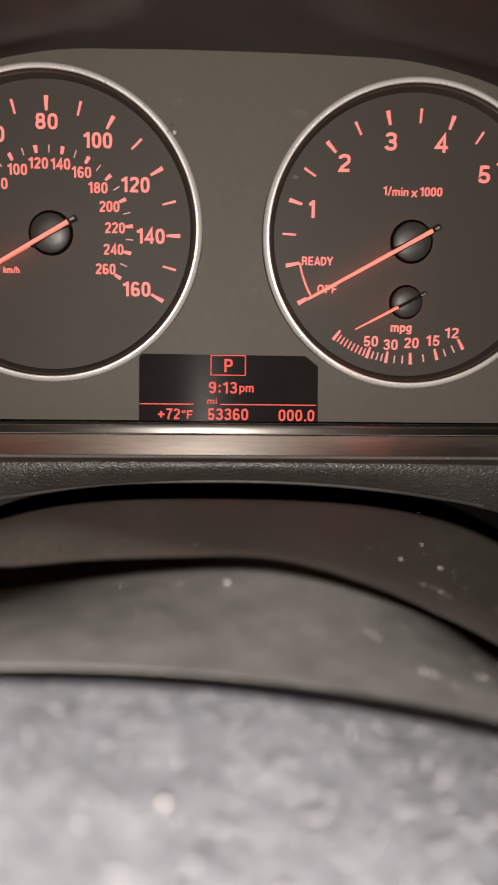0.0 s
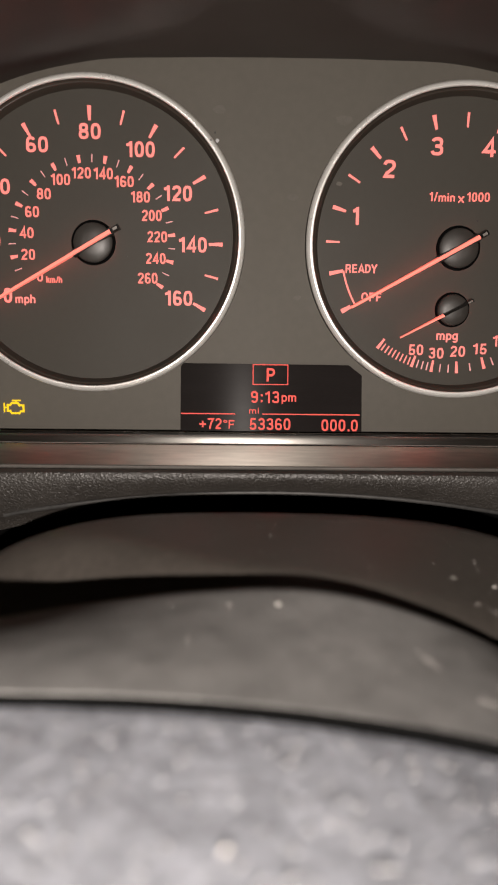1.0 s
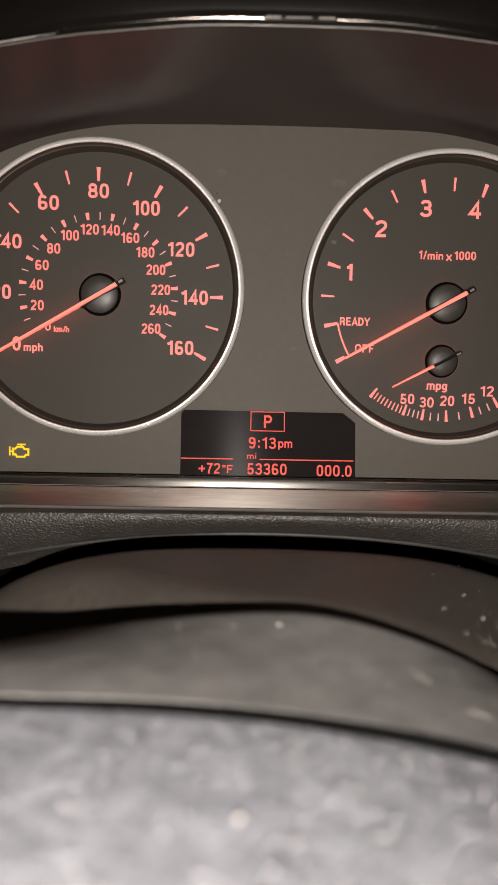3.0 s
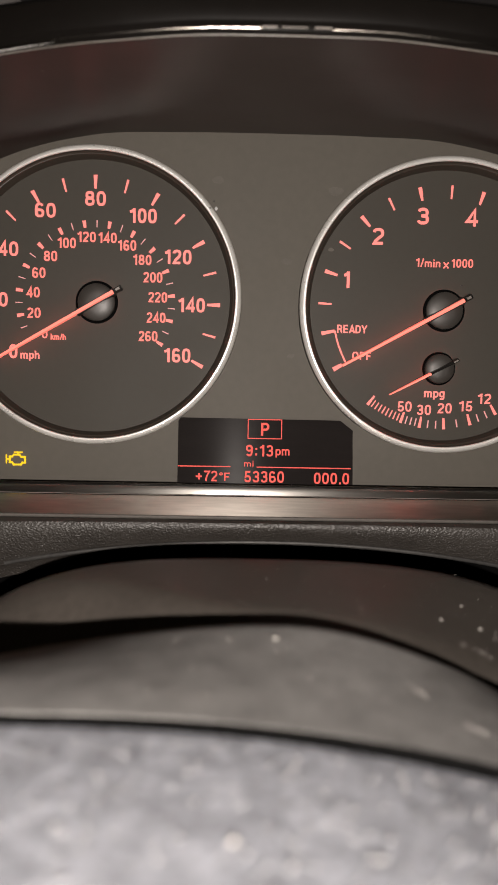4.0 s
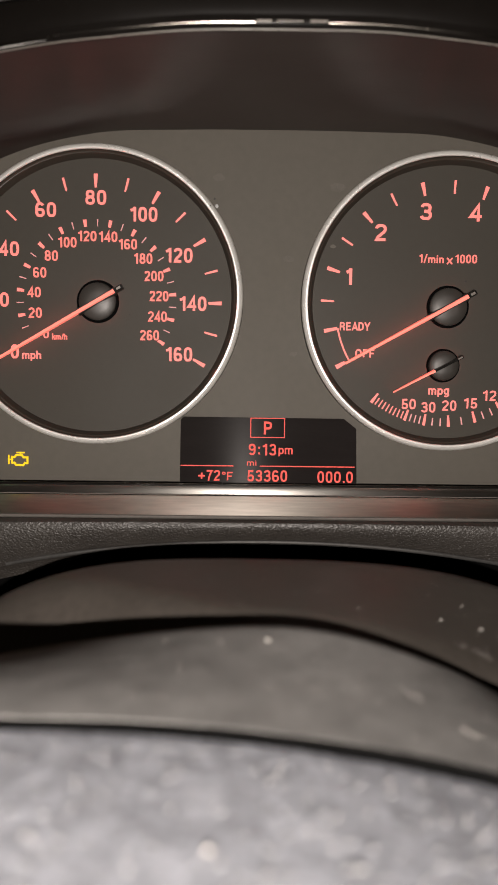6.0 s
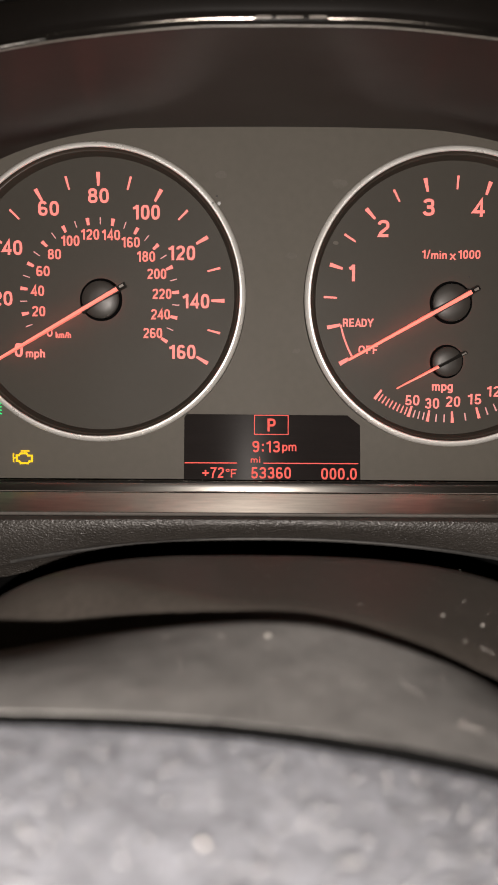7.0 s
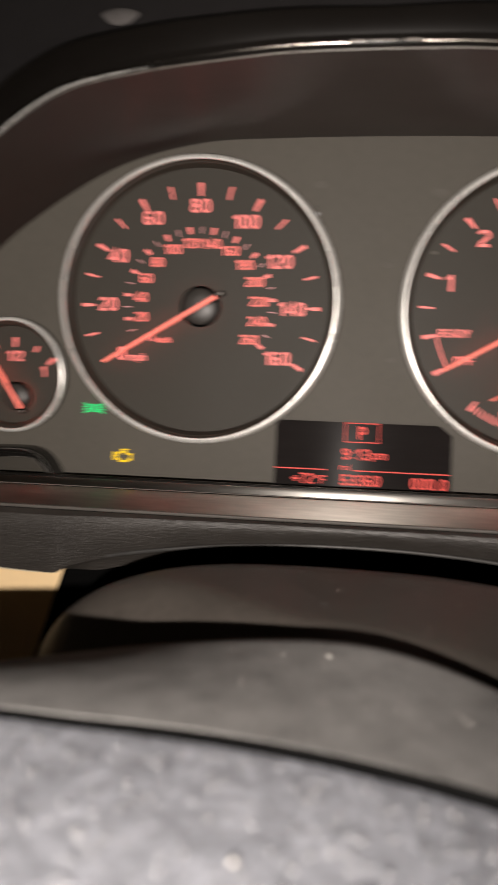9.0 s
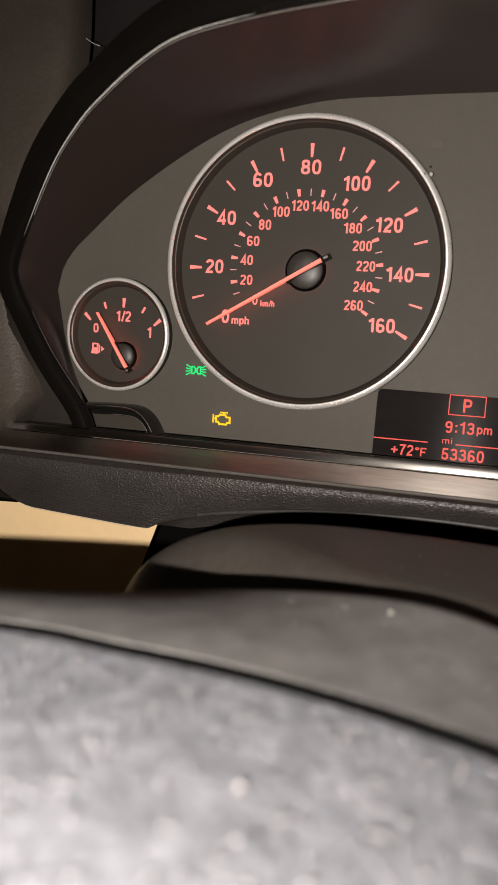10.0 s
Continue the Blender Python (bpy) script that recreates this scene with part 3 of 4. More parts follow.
arc = [(TX + 0.0392 * math.cos(radians(191.8 + 1.5 * k)), TZ + 0.0392 * math.sin(radians(191.8 + 1.5 * k))) for k in range(13)]
arc += [(TX + 0.0386 * math.cos(radians(209.8 - 1.5 * k)), TZ + 0.0386 * math.sin(radians(209.8 - 1.5 * k))) for k in range(13)]
prism(bm, arc, -0.0002, -0.00035)
part("scale_arc", bm, RED, tacho, smooth=False)
needle(tacho, 0.1241, -0.0010, 209.3, 0.0412, 0.0104, 0.0018, 0.0010, 0.0068, -0.0045, leak=LEAK_FAINT)
EX, EZ = TX - 0.0008, TZ - 0.0206
needle(tacho, 0.1231, -0.0216, 208, 0.0203, 0.0070, 0.0011, 0.0005, 0.0054, -0.0050, dim_from=0.0040, leak=LEAK_FAINT)
lettering("unit", "mpg", EX - 0.0006, EZ - 0.0098, 0.0030, RED, tacho, 0.0075, bold=0.025)
for text, x, z in (("50", -0.0120, -0.0346), ("30", -0.0049, -0.0357), ("20", 0.0026, -0.0350), ("15", 0.0101, -0.0341), ("12", 0.0168, -0.0313)):
    lettering("numeral", text, TX + x, TZ + z, 0.0037, RED, tacho, 0.0052)
ECON = (233.3, 251.7, 261.3, 273.4, 286.5, 299.9)
for a in ECON:
    tick(tacho, TX, TZ, a, 0.0386, 0.0427, 0.0007, 0.0011, RED)
for a0, a1, n in zip(ECON, ECON[1:], (8, 3, 2, 1, 2)):
    for k in range(1, n + 1):
        tick(tacho, TX, TZ, a0 + (a1 - a0) * k / (n + 1), 0.0396, 0.0424, 0.0004, 0.0005, RED if n == 8 else DIM)

FX, FZ = -0.0725, -0.0275
fuel = gauge("fuel_gauge", FX, FZ, 0.0219, "small fuel gauge with the needle near empty")
HX, HZ = -0.0722, -0.0355
for a, big in ((135, 1), (110, 0), (87, 1), (62, 0), (41, 1)):
    tick(fuel, HX, HZ, a, 0.0186 if big else 0.0190, 0.0222 if big else 0.0216, 0.0008, 0.0014 if big else 0.0008, RED)
lettering("numeral", "0", -0.0829, -0.0254, 0.0036, RED, fuel, 0.0022)
lettering("numeral", "1/2", -0.0712, -0.0203, 0.0040, RED, fuel, 0.0064)
lettering("numeral", "1", -0.0600, -0.0260, 0.0040, RED, fuel, 0.0020)
needle(fuel, -0.0695, -0.0356, 123.4, 0.0193, 0.0072, 0.0016, 0.0008, 0.0050, -0.0050, lit_tail=0.0052, leak=LEAK)
# fuel pump symbol
bm = bmesh.new()
px, pz = -0.0828, -0.0335
prism(bm, [(px - 0.0019, pz - 0.0020), (px + 0.0012, pz - 0.0020), (px + 0.0012, pz + 0.0004), (px - 0.0015, pz + 0.0004)], -0.0002, -0.00035)
prism(bm, [(px - 0.0015, pz + 0.0004), (px - 0.0009, pz + 0.0004), (px - 0.0009, pz + 0.0022), (px - 0.0015, pz + 0.0022)], -0.0002, -0.00035)
prism(bm, [(px - 0.0009, pz + 0.0016), (px + 0.0012, pz + 0.0016), (px + 0.0012, pz + 0.0022), (px - 0.0009, pz + 0.0022)], -0.0002, -0.00035)
prism(bm, [(px + 0.0006, pz + 0.0004), (px + 0.0012, pz + 0.0004), (px + 0.0012, pz + 0.0016), (px + 0.0006, pz + 0.0016)], -0.0002, -0.00035)
prism(bm, [(px + 0.0014, pz - 0.0016), (px + 0.0019, pz - 0.0016), (px + 0.0019, pz + 0.0012), (px + 0.0014, pz + 0.0018)], -0.0002, -0.00035)
prism(bm, [(px + 0.0025, pz - 0.0010), (px + 0.0038, pz), (px + 0.0025, pz + 0.0010)], -0.0002, -0.00035)
part("pump_symbol", bm, RED, fuel, smooth=False)


# ---- warning lamps on the face plate ----
def stroke(bm, pts, w, y=0.0003, closed=False):
    """A line symbol of width w."""
    n = len(pts)
    for i in range(n if closed else n - 1):
        a, b = Vector(pts[i]), Vector(pts[(i + 1) % n])
        d = (b - a).normalized() * w / 2
        s = Vector((-d.y, d.x))
        prism(bm, [tuple(a - d - s), tuple(b + d - s), tuple(b + d + s), tuple(a - d + s)], y, y - 0.0002 - 0.00001 * i)


bm = bmesh.new()
ex, ez = -0.0287, -0.0570
shape = [(-2.2, 0.9), (-1.4, 0.9), (-0.7, 1.6), (1.3, 1.6), (1.9, 0.8), (3.3, 0.8), (3.3, -1.3), (2.4, -1.3), (1.8, -2.0), (-0.8, -2.0), (-1.4, -1.2), (-2.2, -1.2)]
stroke(bm, [(ex + 0.001 * x, ez + 0.001 * z) for x, z in shape], 0.00066, closed=True)
stroke(bm, [(ex - 0.0034, ez + 0.0014), (ex - 0.0034, ez - 0.0014)], 0.0005, 0.00025)
stroke(bm, [(ex - 0.0033, ez), (ex - 0.0024, ez)], 0.0005, 0.0002)
stroke(bm, [(ex - 0.0004, ez + 0.0025), (ex + 0.0022, ez + 0.0025)], 0.0005, 0.0002)
stroke(bm, [(ex + 0.0008, ez + 0.0024), (ex + 0.0008, ez + 0.0018)], 0.0005, 0.00015)
part("engine_warning_lamp", bm, AMBER, cluster, "lit amber engine warning lamp", smooth=False)
bm = bmesh.new()
gx, gz = -0.0400, -0.0392
for s in (-1, 1):
    d = [(s * 1.8, -1.3), (s * 1.8, 1.3), (s * 0.9, 1.3), (s * 0.35, 0.6), (s * 0.35, -0.6), (s * 0.9, -1.3)]
    stroke(bm, [(gx + 0.001 * x, gz + 0.001 * z) for x, z in d], 0.0005, closed=True)
    for k, (za, zb) in enumerate(((1.1, 1.9), (0.35, 0.6), (-0.35, -0.6), (-1.1, -1.9))):
        stroke(bm, [(gx + s * 0.0024, gz + 0.001 * za), (gx + s * 0.0039, gz + 0.001 * zb)], 0.00042, 0.00025 - 0.00003 * k)
part("side_light_lamp", bm, GREEN, cluster, "lit green side light lamp", smooth=False)

# ---- information display ----
lean = math.tan(radians(7.6))


def screen_y(x, z):
    return -0.0024 + (z + 0.054) * lean


bm = bmesh.new()
prism(bm, [(0.0300, -0.0665), (0.0300, -0.0420), (0.0308, -0.0408), (0.0885, -0.0410), (0.0930, -0.0445), (0.0932, -0.0665)], 0.0, 0.0005)
for v in bm.verts:
    v.co.y += screen_y(v.co.x, v.co.z)
display = part("display", bm, SCREEN, cluster, "dark glass display with red characters", smooth=False)


def on_screen(ob):
    """Lays flat work on the leaning glass."""
    for v in ob.data.vertices:
        v.co.y += screen_y(v.co.x, v.co.z)
    return ob


def shown(text, x, z, h, w, name="reading", bold=0.006):
    return lettering(name, text, x, z, h, GLYPH, display, w, bold, -0.00015, 0.0001, on_screen)


shown("P", 0.0612, -0.0445, 0.0046, 0.0030, "gear_letter", 0.015)
bm = bmesh.new()
for x0, x1, z0, z1 in ((0.0550, 0.0674, -0.0412, -0.0409), (0.0550, 0.0674, -0.0480, -0.0477), (0.0550, 0.0553, -0.0477, -0.0412), (0.0671, 0.0674, -0.0477, -0.0412)):
    prism(bm, [(x0, z0), (x1, z0), (x1, z1), (x0, z1)], -0.0001, -0.0003)
on_screen(part("gear_frame", bm, GLYPH, display, smooth=False))
shown("9:13", 0.0594, -0.0522, 0.0041, 0.0100)
shown("pm", 0.0677, -0.0530, 0.0030, 0.0052)
shown("mi", 0.0556, -0.0569, 0.0021, 0.0036)
shown("+72", 0.0405, -0.0615, 0.0038, 0.0078)
shown("\u00b0F", 0.0470, -0.0617, 0.0030, 0.0042)
shown("53360", 0.0612, -0.0615, 0.0041, 0.0144)
shown("000.0", 0.0855, -0.0617, 0.0041, 0.0128)
for x0, x1 in ((0.0302, 0.0490), (0.0585, 0.0924)):
    bm = bmesh.new()
    prism(bm, [(x0, -0.05825), (x1, -0.05825), (x1, -0.0579), (x0, -0.0579)], -0.0001, -0.0003)
    on_screen(part("rule", bm, GLYPH, display, smooth=False))

# ---- moulded pod at the foot of the face ----
pod = thing("moulded_frame", "black moulded frame at the lower corner of the gauge face", "trim")
line = spline([(-0.0850, -0.010, -0.0565), (-0.072, -0.010, -0.0560), (-0.0622, -0.010, -0.0564), (-0.0570, -0.010, -0.0595), (-0.0535, -0.010, -0.0650), (-0.0520, -0.010, -0.0690)], 6)
bm = bmesh.new()
rows = []
for i, p in enumerate(line):
    d = (line[min(i + 1, len(line) - 1)] - line[max(i - 1, 0)]).normalized()
    n = Vector((-d.z, 0, d.x))
    rows.append([p + n * a + Vector((0, b, 0)) for a, b in ((0.0016, 0.0105), (0.0015, 0.0010), (0.0008, -0.0004), (0.0, 0.0002), (-0.0008, 0.0026), (-0.0012, 0.0050), (-0.0020, 0.0042), (-0.0026, 0.0046), (-0.0030, 0.0105))])
grid(bm, rows)
part("frame", bm, GLOSS, pod)
bm = bmesh.new()
prism(bm, [(p.x - 0.001, p.z - 0.0022) for p in line[3:]] + [(-0.0840, -0.0690), (-0.0840, -0.0580)], -0.0030, 0.0004)
part("inset_panel", bm, DIAL, pod, "dull inset panel inside the frame", smooth=False)
# Thin pale tubes paint the highlight along the frame's two ridges.
for a, b in ((0.0012, 0.0001), (-0.0023, 0.0042)):
    bm = bmesh.new()
    ridge = []
    for i, p in enumerate(line):
        d = (line[min(i + 1, len(line) - 1)] - line[max(i - 1, 0)]).normalized()
        ridge.append(p + Vector((-d.z, 0, d.x)) * a + Vector((0, b, 0)))
    tube(bm, ridge[6:], 0.00013)
    part("ridge_highlight", bm, BEAD, pod, "fine highlight painted along the frame's ridge")

# ---- sill below the gauges and the leather-grained dash lip ----
X0, X1 = -0.30, 0.42
lip = thing("dash_lip", "grained black dash lip with a smooth satin ledge under the gauges", "dashboard")


def sweep(profile, n=2, x0=X0, x1=X1):
    bm = bmesh.new()
    grid(bm, [[(x0 + (x1 - x0) * i / (n - 1), y, z) for i in range(n)] for y, z in profile])
    return bm


part("glass_foot", sweep([(0.001, -0.0650), (-0.0105, -0.0640), (-0.0115, -0.0634), (-0.0122, -0.0638), (-0.0125, -0.0650)], 2, -0.078, 0.202), GLOSS, lip, "black gloss foot of the gauge glass")
bm = bmesh.new()
tube(bm, [Vector((-0.076, -0.0118, -0.0634)), Vector((0.062, -0.0118, -0.0634)), Vector((0.200, -0.0118, -0.0634))], 0.00017)
part("bright_line", bm, CHROME, lip, "thin bright line at the foot of the glass")
bm = bmesh.new()
tube(bm, [Vector((-0.074, -0.0174, -0.0663)), Vector((0.062, -0.0174, -0.0663)), Vector((0.198, -0.0174, -0.0663))], 0.00012)
part("seam_line", bm, LEDGE_EDGE, lip, "fine pale seam behind the ledge")
part("rounded_bar", sweep([(-0.0122, -0.0650), (-0.0126, -0.0643), (-0.0133, -0.0640), (-0.0139, -0.0642), (-0.0143, -0.0646), (-0.0146, -0.0652), (-0.0148, -0.0659), (-0.0150, -0.0665), (-0.0172, -0.0664)], 2), BAR, lip, "smooth rounded bar")
part("ledge", sweep([(-0.0172, -0.0668), (-0.0190, -0.0664), (-0.0225, -0.0660), (-0.0260, -0.0659), (-0.0295, -0.0660), (-0.0315, -0.0663), (-0.0340, -0.0670), (-0.0370, -0.0682), (-0.0400, -0.0698)], 2), BAND, lip, "satin ledge that mirrors the lamps")
bm = bmesh.new()
tube(bm, [Vector((X0, -0.0402, -0.0698)), Vector((0.06, -0.0402, -0.0698)), Vector((X1, -0.0402, -0.0698))], 0.0006)
part("ledge_bead", bm, BEAD, lip, "smooth bead along the ledge's front edge")


def lip_bottom(x):
    """Height of the lip's lower edge: an arch over the column, and a rising straight edge beyond its foot."""
    u = abs(x - 0.0603) / 0.0994
    if u < 1:
        return -0.0778 - 0.0143 * (1 - (1 - u * u) ** 0.74)
    d = (u - 1) * 0.0994
    return min(-0.0715, -0.0921 + 0.0018 * (d / 0.04) ** 1.2 + 0.0085 * max(0.0, (d - 0.045) / 0.0194) ** 1.8)


bm = bmesh.new()
xs = [X0 + (X1 - X0) * i / 240 for i in range(241)]
rows = []
for k in range(15):
    u = k / 14
    fwd = math.sin(math.pi * (u ** 0.5 * 0.78 + 0.16)) ** 0.8
    rows.append([(x, -0.0400 - 0.0050 * fwd, -0.0700 - (-0.0700 - lip_bottom(x)) * u) for x in xs])
rows.append([(x, -0.036, lip_bottom(x) + 0.0006) for x in xs])
rows.append([(x, -0.026, lip_bottom(x) + 0.0030) for x in xs])
grid(bm, rows)
part("grained_roll", bm, LEATHER, lip, "rounded leather-grained edge of the lip")
bm = bmesh.new()
tube(bm, [Vector((x, -0.0428 + 0.06 * max(0.0, abs(x - 0.0603) - 0.062), lip_bottom(x) + 0.0008)) for x in xs if abs(x - 0.0603) < 0.082], 0.0006, 8)
rows = []
under = [x for x in xs if 0.045 < 0.0603 - x < 0.099]
for k in range(6):
    rows.append([(x, -0.0424 + 0.0022 * k / 5, lip_bottom(x) + 0.0004 - 0.0042 * min(1.0, (0.0153 - x) / 0.03, (x + 0.0387) / 0.014) * (k / 5) ** 1.3) for x in under])
turned = bmesh.new()
grid(turned, rows)
part("edge_bead", bm, BEAD_GLOSS, lip, "narrow folded edge under the lip")
part("turned_edge", turned, LEATHER, lip, "grained skin turned under the lip")

# ---- dash pad beside the hood ----
PAD_EDGE = spline([(-0.1130, 0, -0.0700), (-0.1115, 0, -0.0655), (-0.1075, 0, -0.0605), (-0.1030, 0, -0.0540), (-0.1035, 0, -0.0460), (-0.1095, 0, -0.0250), (-0.1130, 0, -0.0080),
                   (-0.1180, 0, 0.0100), (-0.1200, 0, 0.0350), (-0.1170, 0, 0.0600), (-0.1200, 0, 0.1000), (-0.1300, 0, 0.1500), (-0.1400, 0, 0.2400)], 7)
for name, sgn in (("dash_pad", -1), ("dash_pad", 1)):
    pad = thing(name, "dark brown-black grained dash pad beside the gauge hood", "dashboard", group="dash pads")
    bm = bmesh.new()
    rows = []
    for e in PAD_EDGE:
        u = (e.z + 0.07) / 0.3
        foot = 0.0265 * math.exp(-max(0.0, e.z + 0.0660) / 0.0060)
        back = 0.10 * u * u + 0.020 * min(1.0, max(0.0, (e.z + 0.015) / 0.035))
        rows.append([(MID + sgn * (MID - e.x + o), y + back - foot * min(1.0, (o + 0.001) / 0.003), e.z)
                     for o, y in ((0.0, 0.004), (0.0002, -0.004), (0.0012, -0.0090), (0.0035, -0.0125), (0.008, -0.0145), (0.016, -0.0150), (0.03, -0.0145), (0.06, -0.012), (0.12, -0.006), (0.42, 0.04))])
    grid(bm, rows)
    part("skin", bm, PAD, pad)
    bm = bmesh.new()
    grid(bm, [[(MID + sgn * o, y, z) for o in (0.136, 0.150, 0.165, 0.19)] for y, z in ((-0.0130, -0.0700), (-0.0128, -0.0650), (0.0, -0.0648), (0.05, -0.0648))])
    part("end_shelf", bm, SOFT, pad, "dark shelf behind the ledge's end")

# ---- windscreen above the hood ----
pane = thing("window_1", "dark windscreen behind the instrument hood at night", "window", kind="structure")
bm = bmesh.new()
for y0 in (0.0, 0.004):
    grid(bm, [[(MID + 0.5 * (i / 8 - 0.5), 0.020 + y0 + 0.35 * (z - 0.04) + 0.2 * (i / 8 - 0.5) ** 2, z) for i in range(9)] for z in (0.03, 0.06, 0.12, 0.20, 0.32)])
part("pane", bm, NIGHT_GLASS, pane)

# ---- beige lower panel and the opening round the column, shade painted black ----
beige = thing("lower_dash_panel", "smooth beige lower dash panel under the black lip", "dash panel")
bm = bmesh.new()
rows = []
for k in range(13):
    u = (k / 12) ** 1.5
    row = []
    for i in range(25):
        v = i / 24
        x_end = -0.0372 - min(0.02, 0.35 * max(0.0, 0.16 * u - 0.003))
        x = -0.30 + (x_end + 0.30) * v ** 0.6
        step = min(1.0, max(0.0, (x + 0.0945) / 0.006))
        row.append((x, -0.036 + 0.012 * u * u, -0.0908 + 0.004 * step - 0.16 * u))
    rows.append(row)
grid(bm, rows)
part("panel", bm, BEIGE, beige)
bm = bmesh.new()
rows = []
for y, z in ((-0.030, -0.0904), (-0.0345, -0.0903), (-0.0355, -0.0893), (-0.0340, -0.080), (-0.030, -0.072)):
    rows.append([(x, y, z) for x in (-0.30, -0.20, -0.12, -0.0935)])
grid(bm, rows)
part("trim_strip", bm, GLOSS, beige, "black trim strip between the panel and the lip")
bm = bmesh.new()
tube(bm, [Vector((x, -0.0405, lip_bottom(x) - 0.0012)) for x in [-0.150 + 0.001 * k for k in range(56)]], 0.00022, 6)
part("bright_bead", bm, CHROME, beige, "thin bright bead along the trim strip")
bm = bmesh.new()
xs_pipe = [-0.0900 + 0.0515 * k / 40 for k in range(41)]
grid(bm, [[(x, y, lip_bottom(x) - d * min(1.0, (-0.0380 - x) / 0.010)) for x in xs_pipe]
          for y, d in ((-0.0395, -0.0006), (-0.0410, 0.0), (-0.0411, 0.0003), (-0.0405, 0.0006), (-0.0360, 0.0007))])
part("piping", bm, PIPING, beige, "thin cream piping under the lip")
# Near-black sheets paint the shade of the deep hollow.
column_hollow = thing("column_opening", "hollow opening around the steering column, its deep shade painted black", "trim")
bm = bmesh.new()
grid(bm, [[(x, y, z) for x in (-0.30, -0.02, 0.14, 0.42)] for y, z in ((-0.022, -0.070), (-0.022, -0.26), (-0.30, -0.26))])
part("lining", bm, VOID, column_hollow)

# ---- steering column cover ----
column = thing("steering_column_cover", "dusty dark plastic steering column cover behind the wheel", "column cover")


def arch(x, x0, half, h, n):
    u = min(0.9999, abs(x - x0) / half)
    return -h * (1 - (1 - u ** n) ** (1 / n))


def roll_start(x):
    """Where the cover begins to roll down towards the wheel, early on one side to shape a shadow wedge."""
    early = 0.034 * max(0.0, (0.055 - x) / 0.030) ** 1.3
    return -0.143 - 0.0050 * min(1.0, max(0.0, (x - 0.050) / 0.022)) + 0.045 * (1 - math.exp(-early / 0.045))


def column_z(x, y):
    """Top of the column cover."""
    k = (-0.0965 - y) / 0.0485
    return -0.0675 - 0.0008 * k + arch(x, 0.056, 0.0900 if x > 0.056 else 0.0775, 0.052, 3.0) - 0.016 * max(0.0, (roll_start(x) - y) / 0.015) ** 1.8 - 0.023 * k * (max(0, x - 0.056) / 0.0785) ** 2


def column_end(x):
    """Where the column cover ends towards the wheel, bowed slightly."""
    return -0.145 - 0.0034 * min(1.0, max(0.0, (x - 0.052) / 0.022)) + 0.2 * (x - 0.056) ** 2


bm = bmesh.new()
rows = []
for k in range(14):
    drop = {0: -0.0040, 1: -0.0008, 12: -0.0003, 13: -0.0016}.get(k, 0.0)
    row = []
    for i in range(81):
        th = math.pi * i / 80
        cx = -math.cos(th)
        x = 0.056 + (0.0895 if cx > 0 else 0.0774) * math.copysign(abs(cx) ** 0.8, cx)
        y = -0.0965 + (column_end(x) + 0.0965) * k / 13
        row.append((x, y, column_z(x, y) + drop))
    row = [(row[0][0] - 0.001, row[0][1], -0.20)] + row + [(row[-1][0] + 0.001, row[-1][1], -0.20)]
    rows.append(row)
grid(bm, rows)
part("upper_shell", bm, SHROUD, column)
# Dark strip in the gap; its colour carries the rear cover's cast shadow.
bm = bmesh.new()
rows = []
for k, d in ((0, 0.003), (0.3, 0.012), (1.0, 0.034)):
    row = []
    for i in range(41):
        x = -0.0205 + 0.164 * i / 40
        e = column_end(x) + 0.0010
        row.append((x, e + (-0.160 - e) * k, column_z(x, e) - d))
    rows.append(row)
grid(bm, rows)
part("shadow_gap", bm, GAP, column, "gap between the column cover and the wheel, cast shadow painted in")

# ---- steering wheel hub ----
wheel = thing("steering_wheel_hub", "grey grained steering wheel hub with a dark groove behind its cover", "steering wheel")


def airbag_z(x, y):
    """Top of the airbag cover, rising towards the driver."""
    u = (-0.198 - y) / 0.063
    ease = 0.4 * min(1.0, max(0.0, (x + 0.005) / 0.035))
    return groove_z(x) * (1 - ease * u) - ease * u * 0.066 - 0.0006 + 0.0060 * u + 0.0020 * u * u - 9.0 * min(0.05, max(0.0, 0.022 - x)) ** 2 * max(0.0, u)


def crown_z(x):
    """Height of the rear cover's crown, which falls off more steeply on one side."""
    d = x - 0.060
    return -0.0652 - (0.23 * (math.hypot(d, 0.033) - 0.033) if d < 0 else 7.0 * d * d + 40.0 * d ** 3) - 0.0011 * math.exp(-((d - 0.021) / 0.015) ** 2)


def groove_z(x):
    d = x - 0.030
    return -0.0654 - (2.15 * d * d if d > 0 else 0.9 * d * d - 0.0006 * min(1.0, d * d / 0.0002))


def cover_z(x, y):
    """Top of the rear cover, rolling down towards its crown."""
    u = (-0.160 - y) / 0.030
    g = groove_z(x) + 0.0003
    return g + (crown_z(x) - g) * max(0.0, 1 - u) ** 1.8 - 0.0008 * max(0.0, u - 0.9)


bm = bmesh.new()
xs = [-0.11 + 0.30 * i / 90 for i in range(91)]
rows = [[(x, y, crown_z(x) - d) for x in xs] for y, d in ((-0.152, 0.055), (-0.1495, 0.010), (-0.1505, 0.0050), (-0.1535, 0.0018), (-0.157, 0.0004))]
for u in (0.0, 0.03, 0.08, 0.18, 0.34, 0.5, 0.66, 0.82, 0.92, 0.97, 1.0, 1.05):
    rows.append([(x, -0.160 - 0.030 * u, cover_z(x, -0.160 - 0.030 * u)) for x in xs])


def edge_round(x):
    """How far the rear cover's front edge is rounded; it sharpens towards one side."""
    return 0.31 - 0.28 * min(1.0, max(0.0, (x - 0.035) / 0.04))


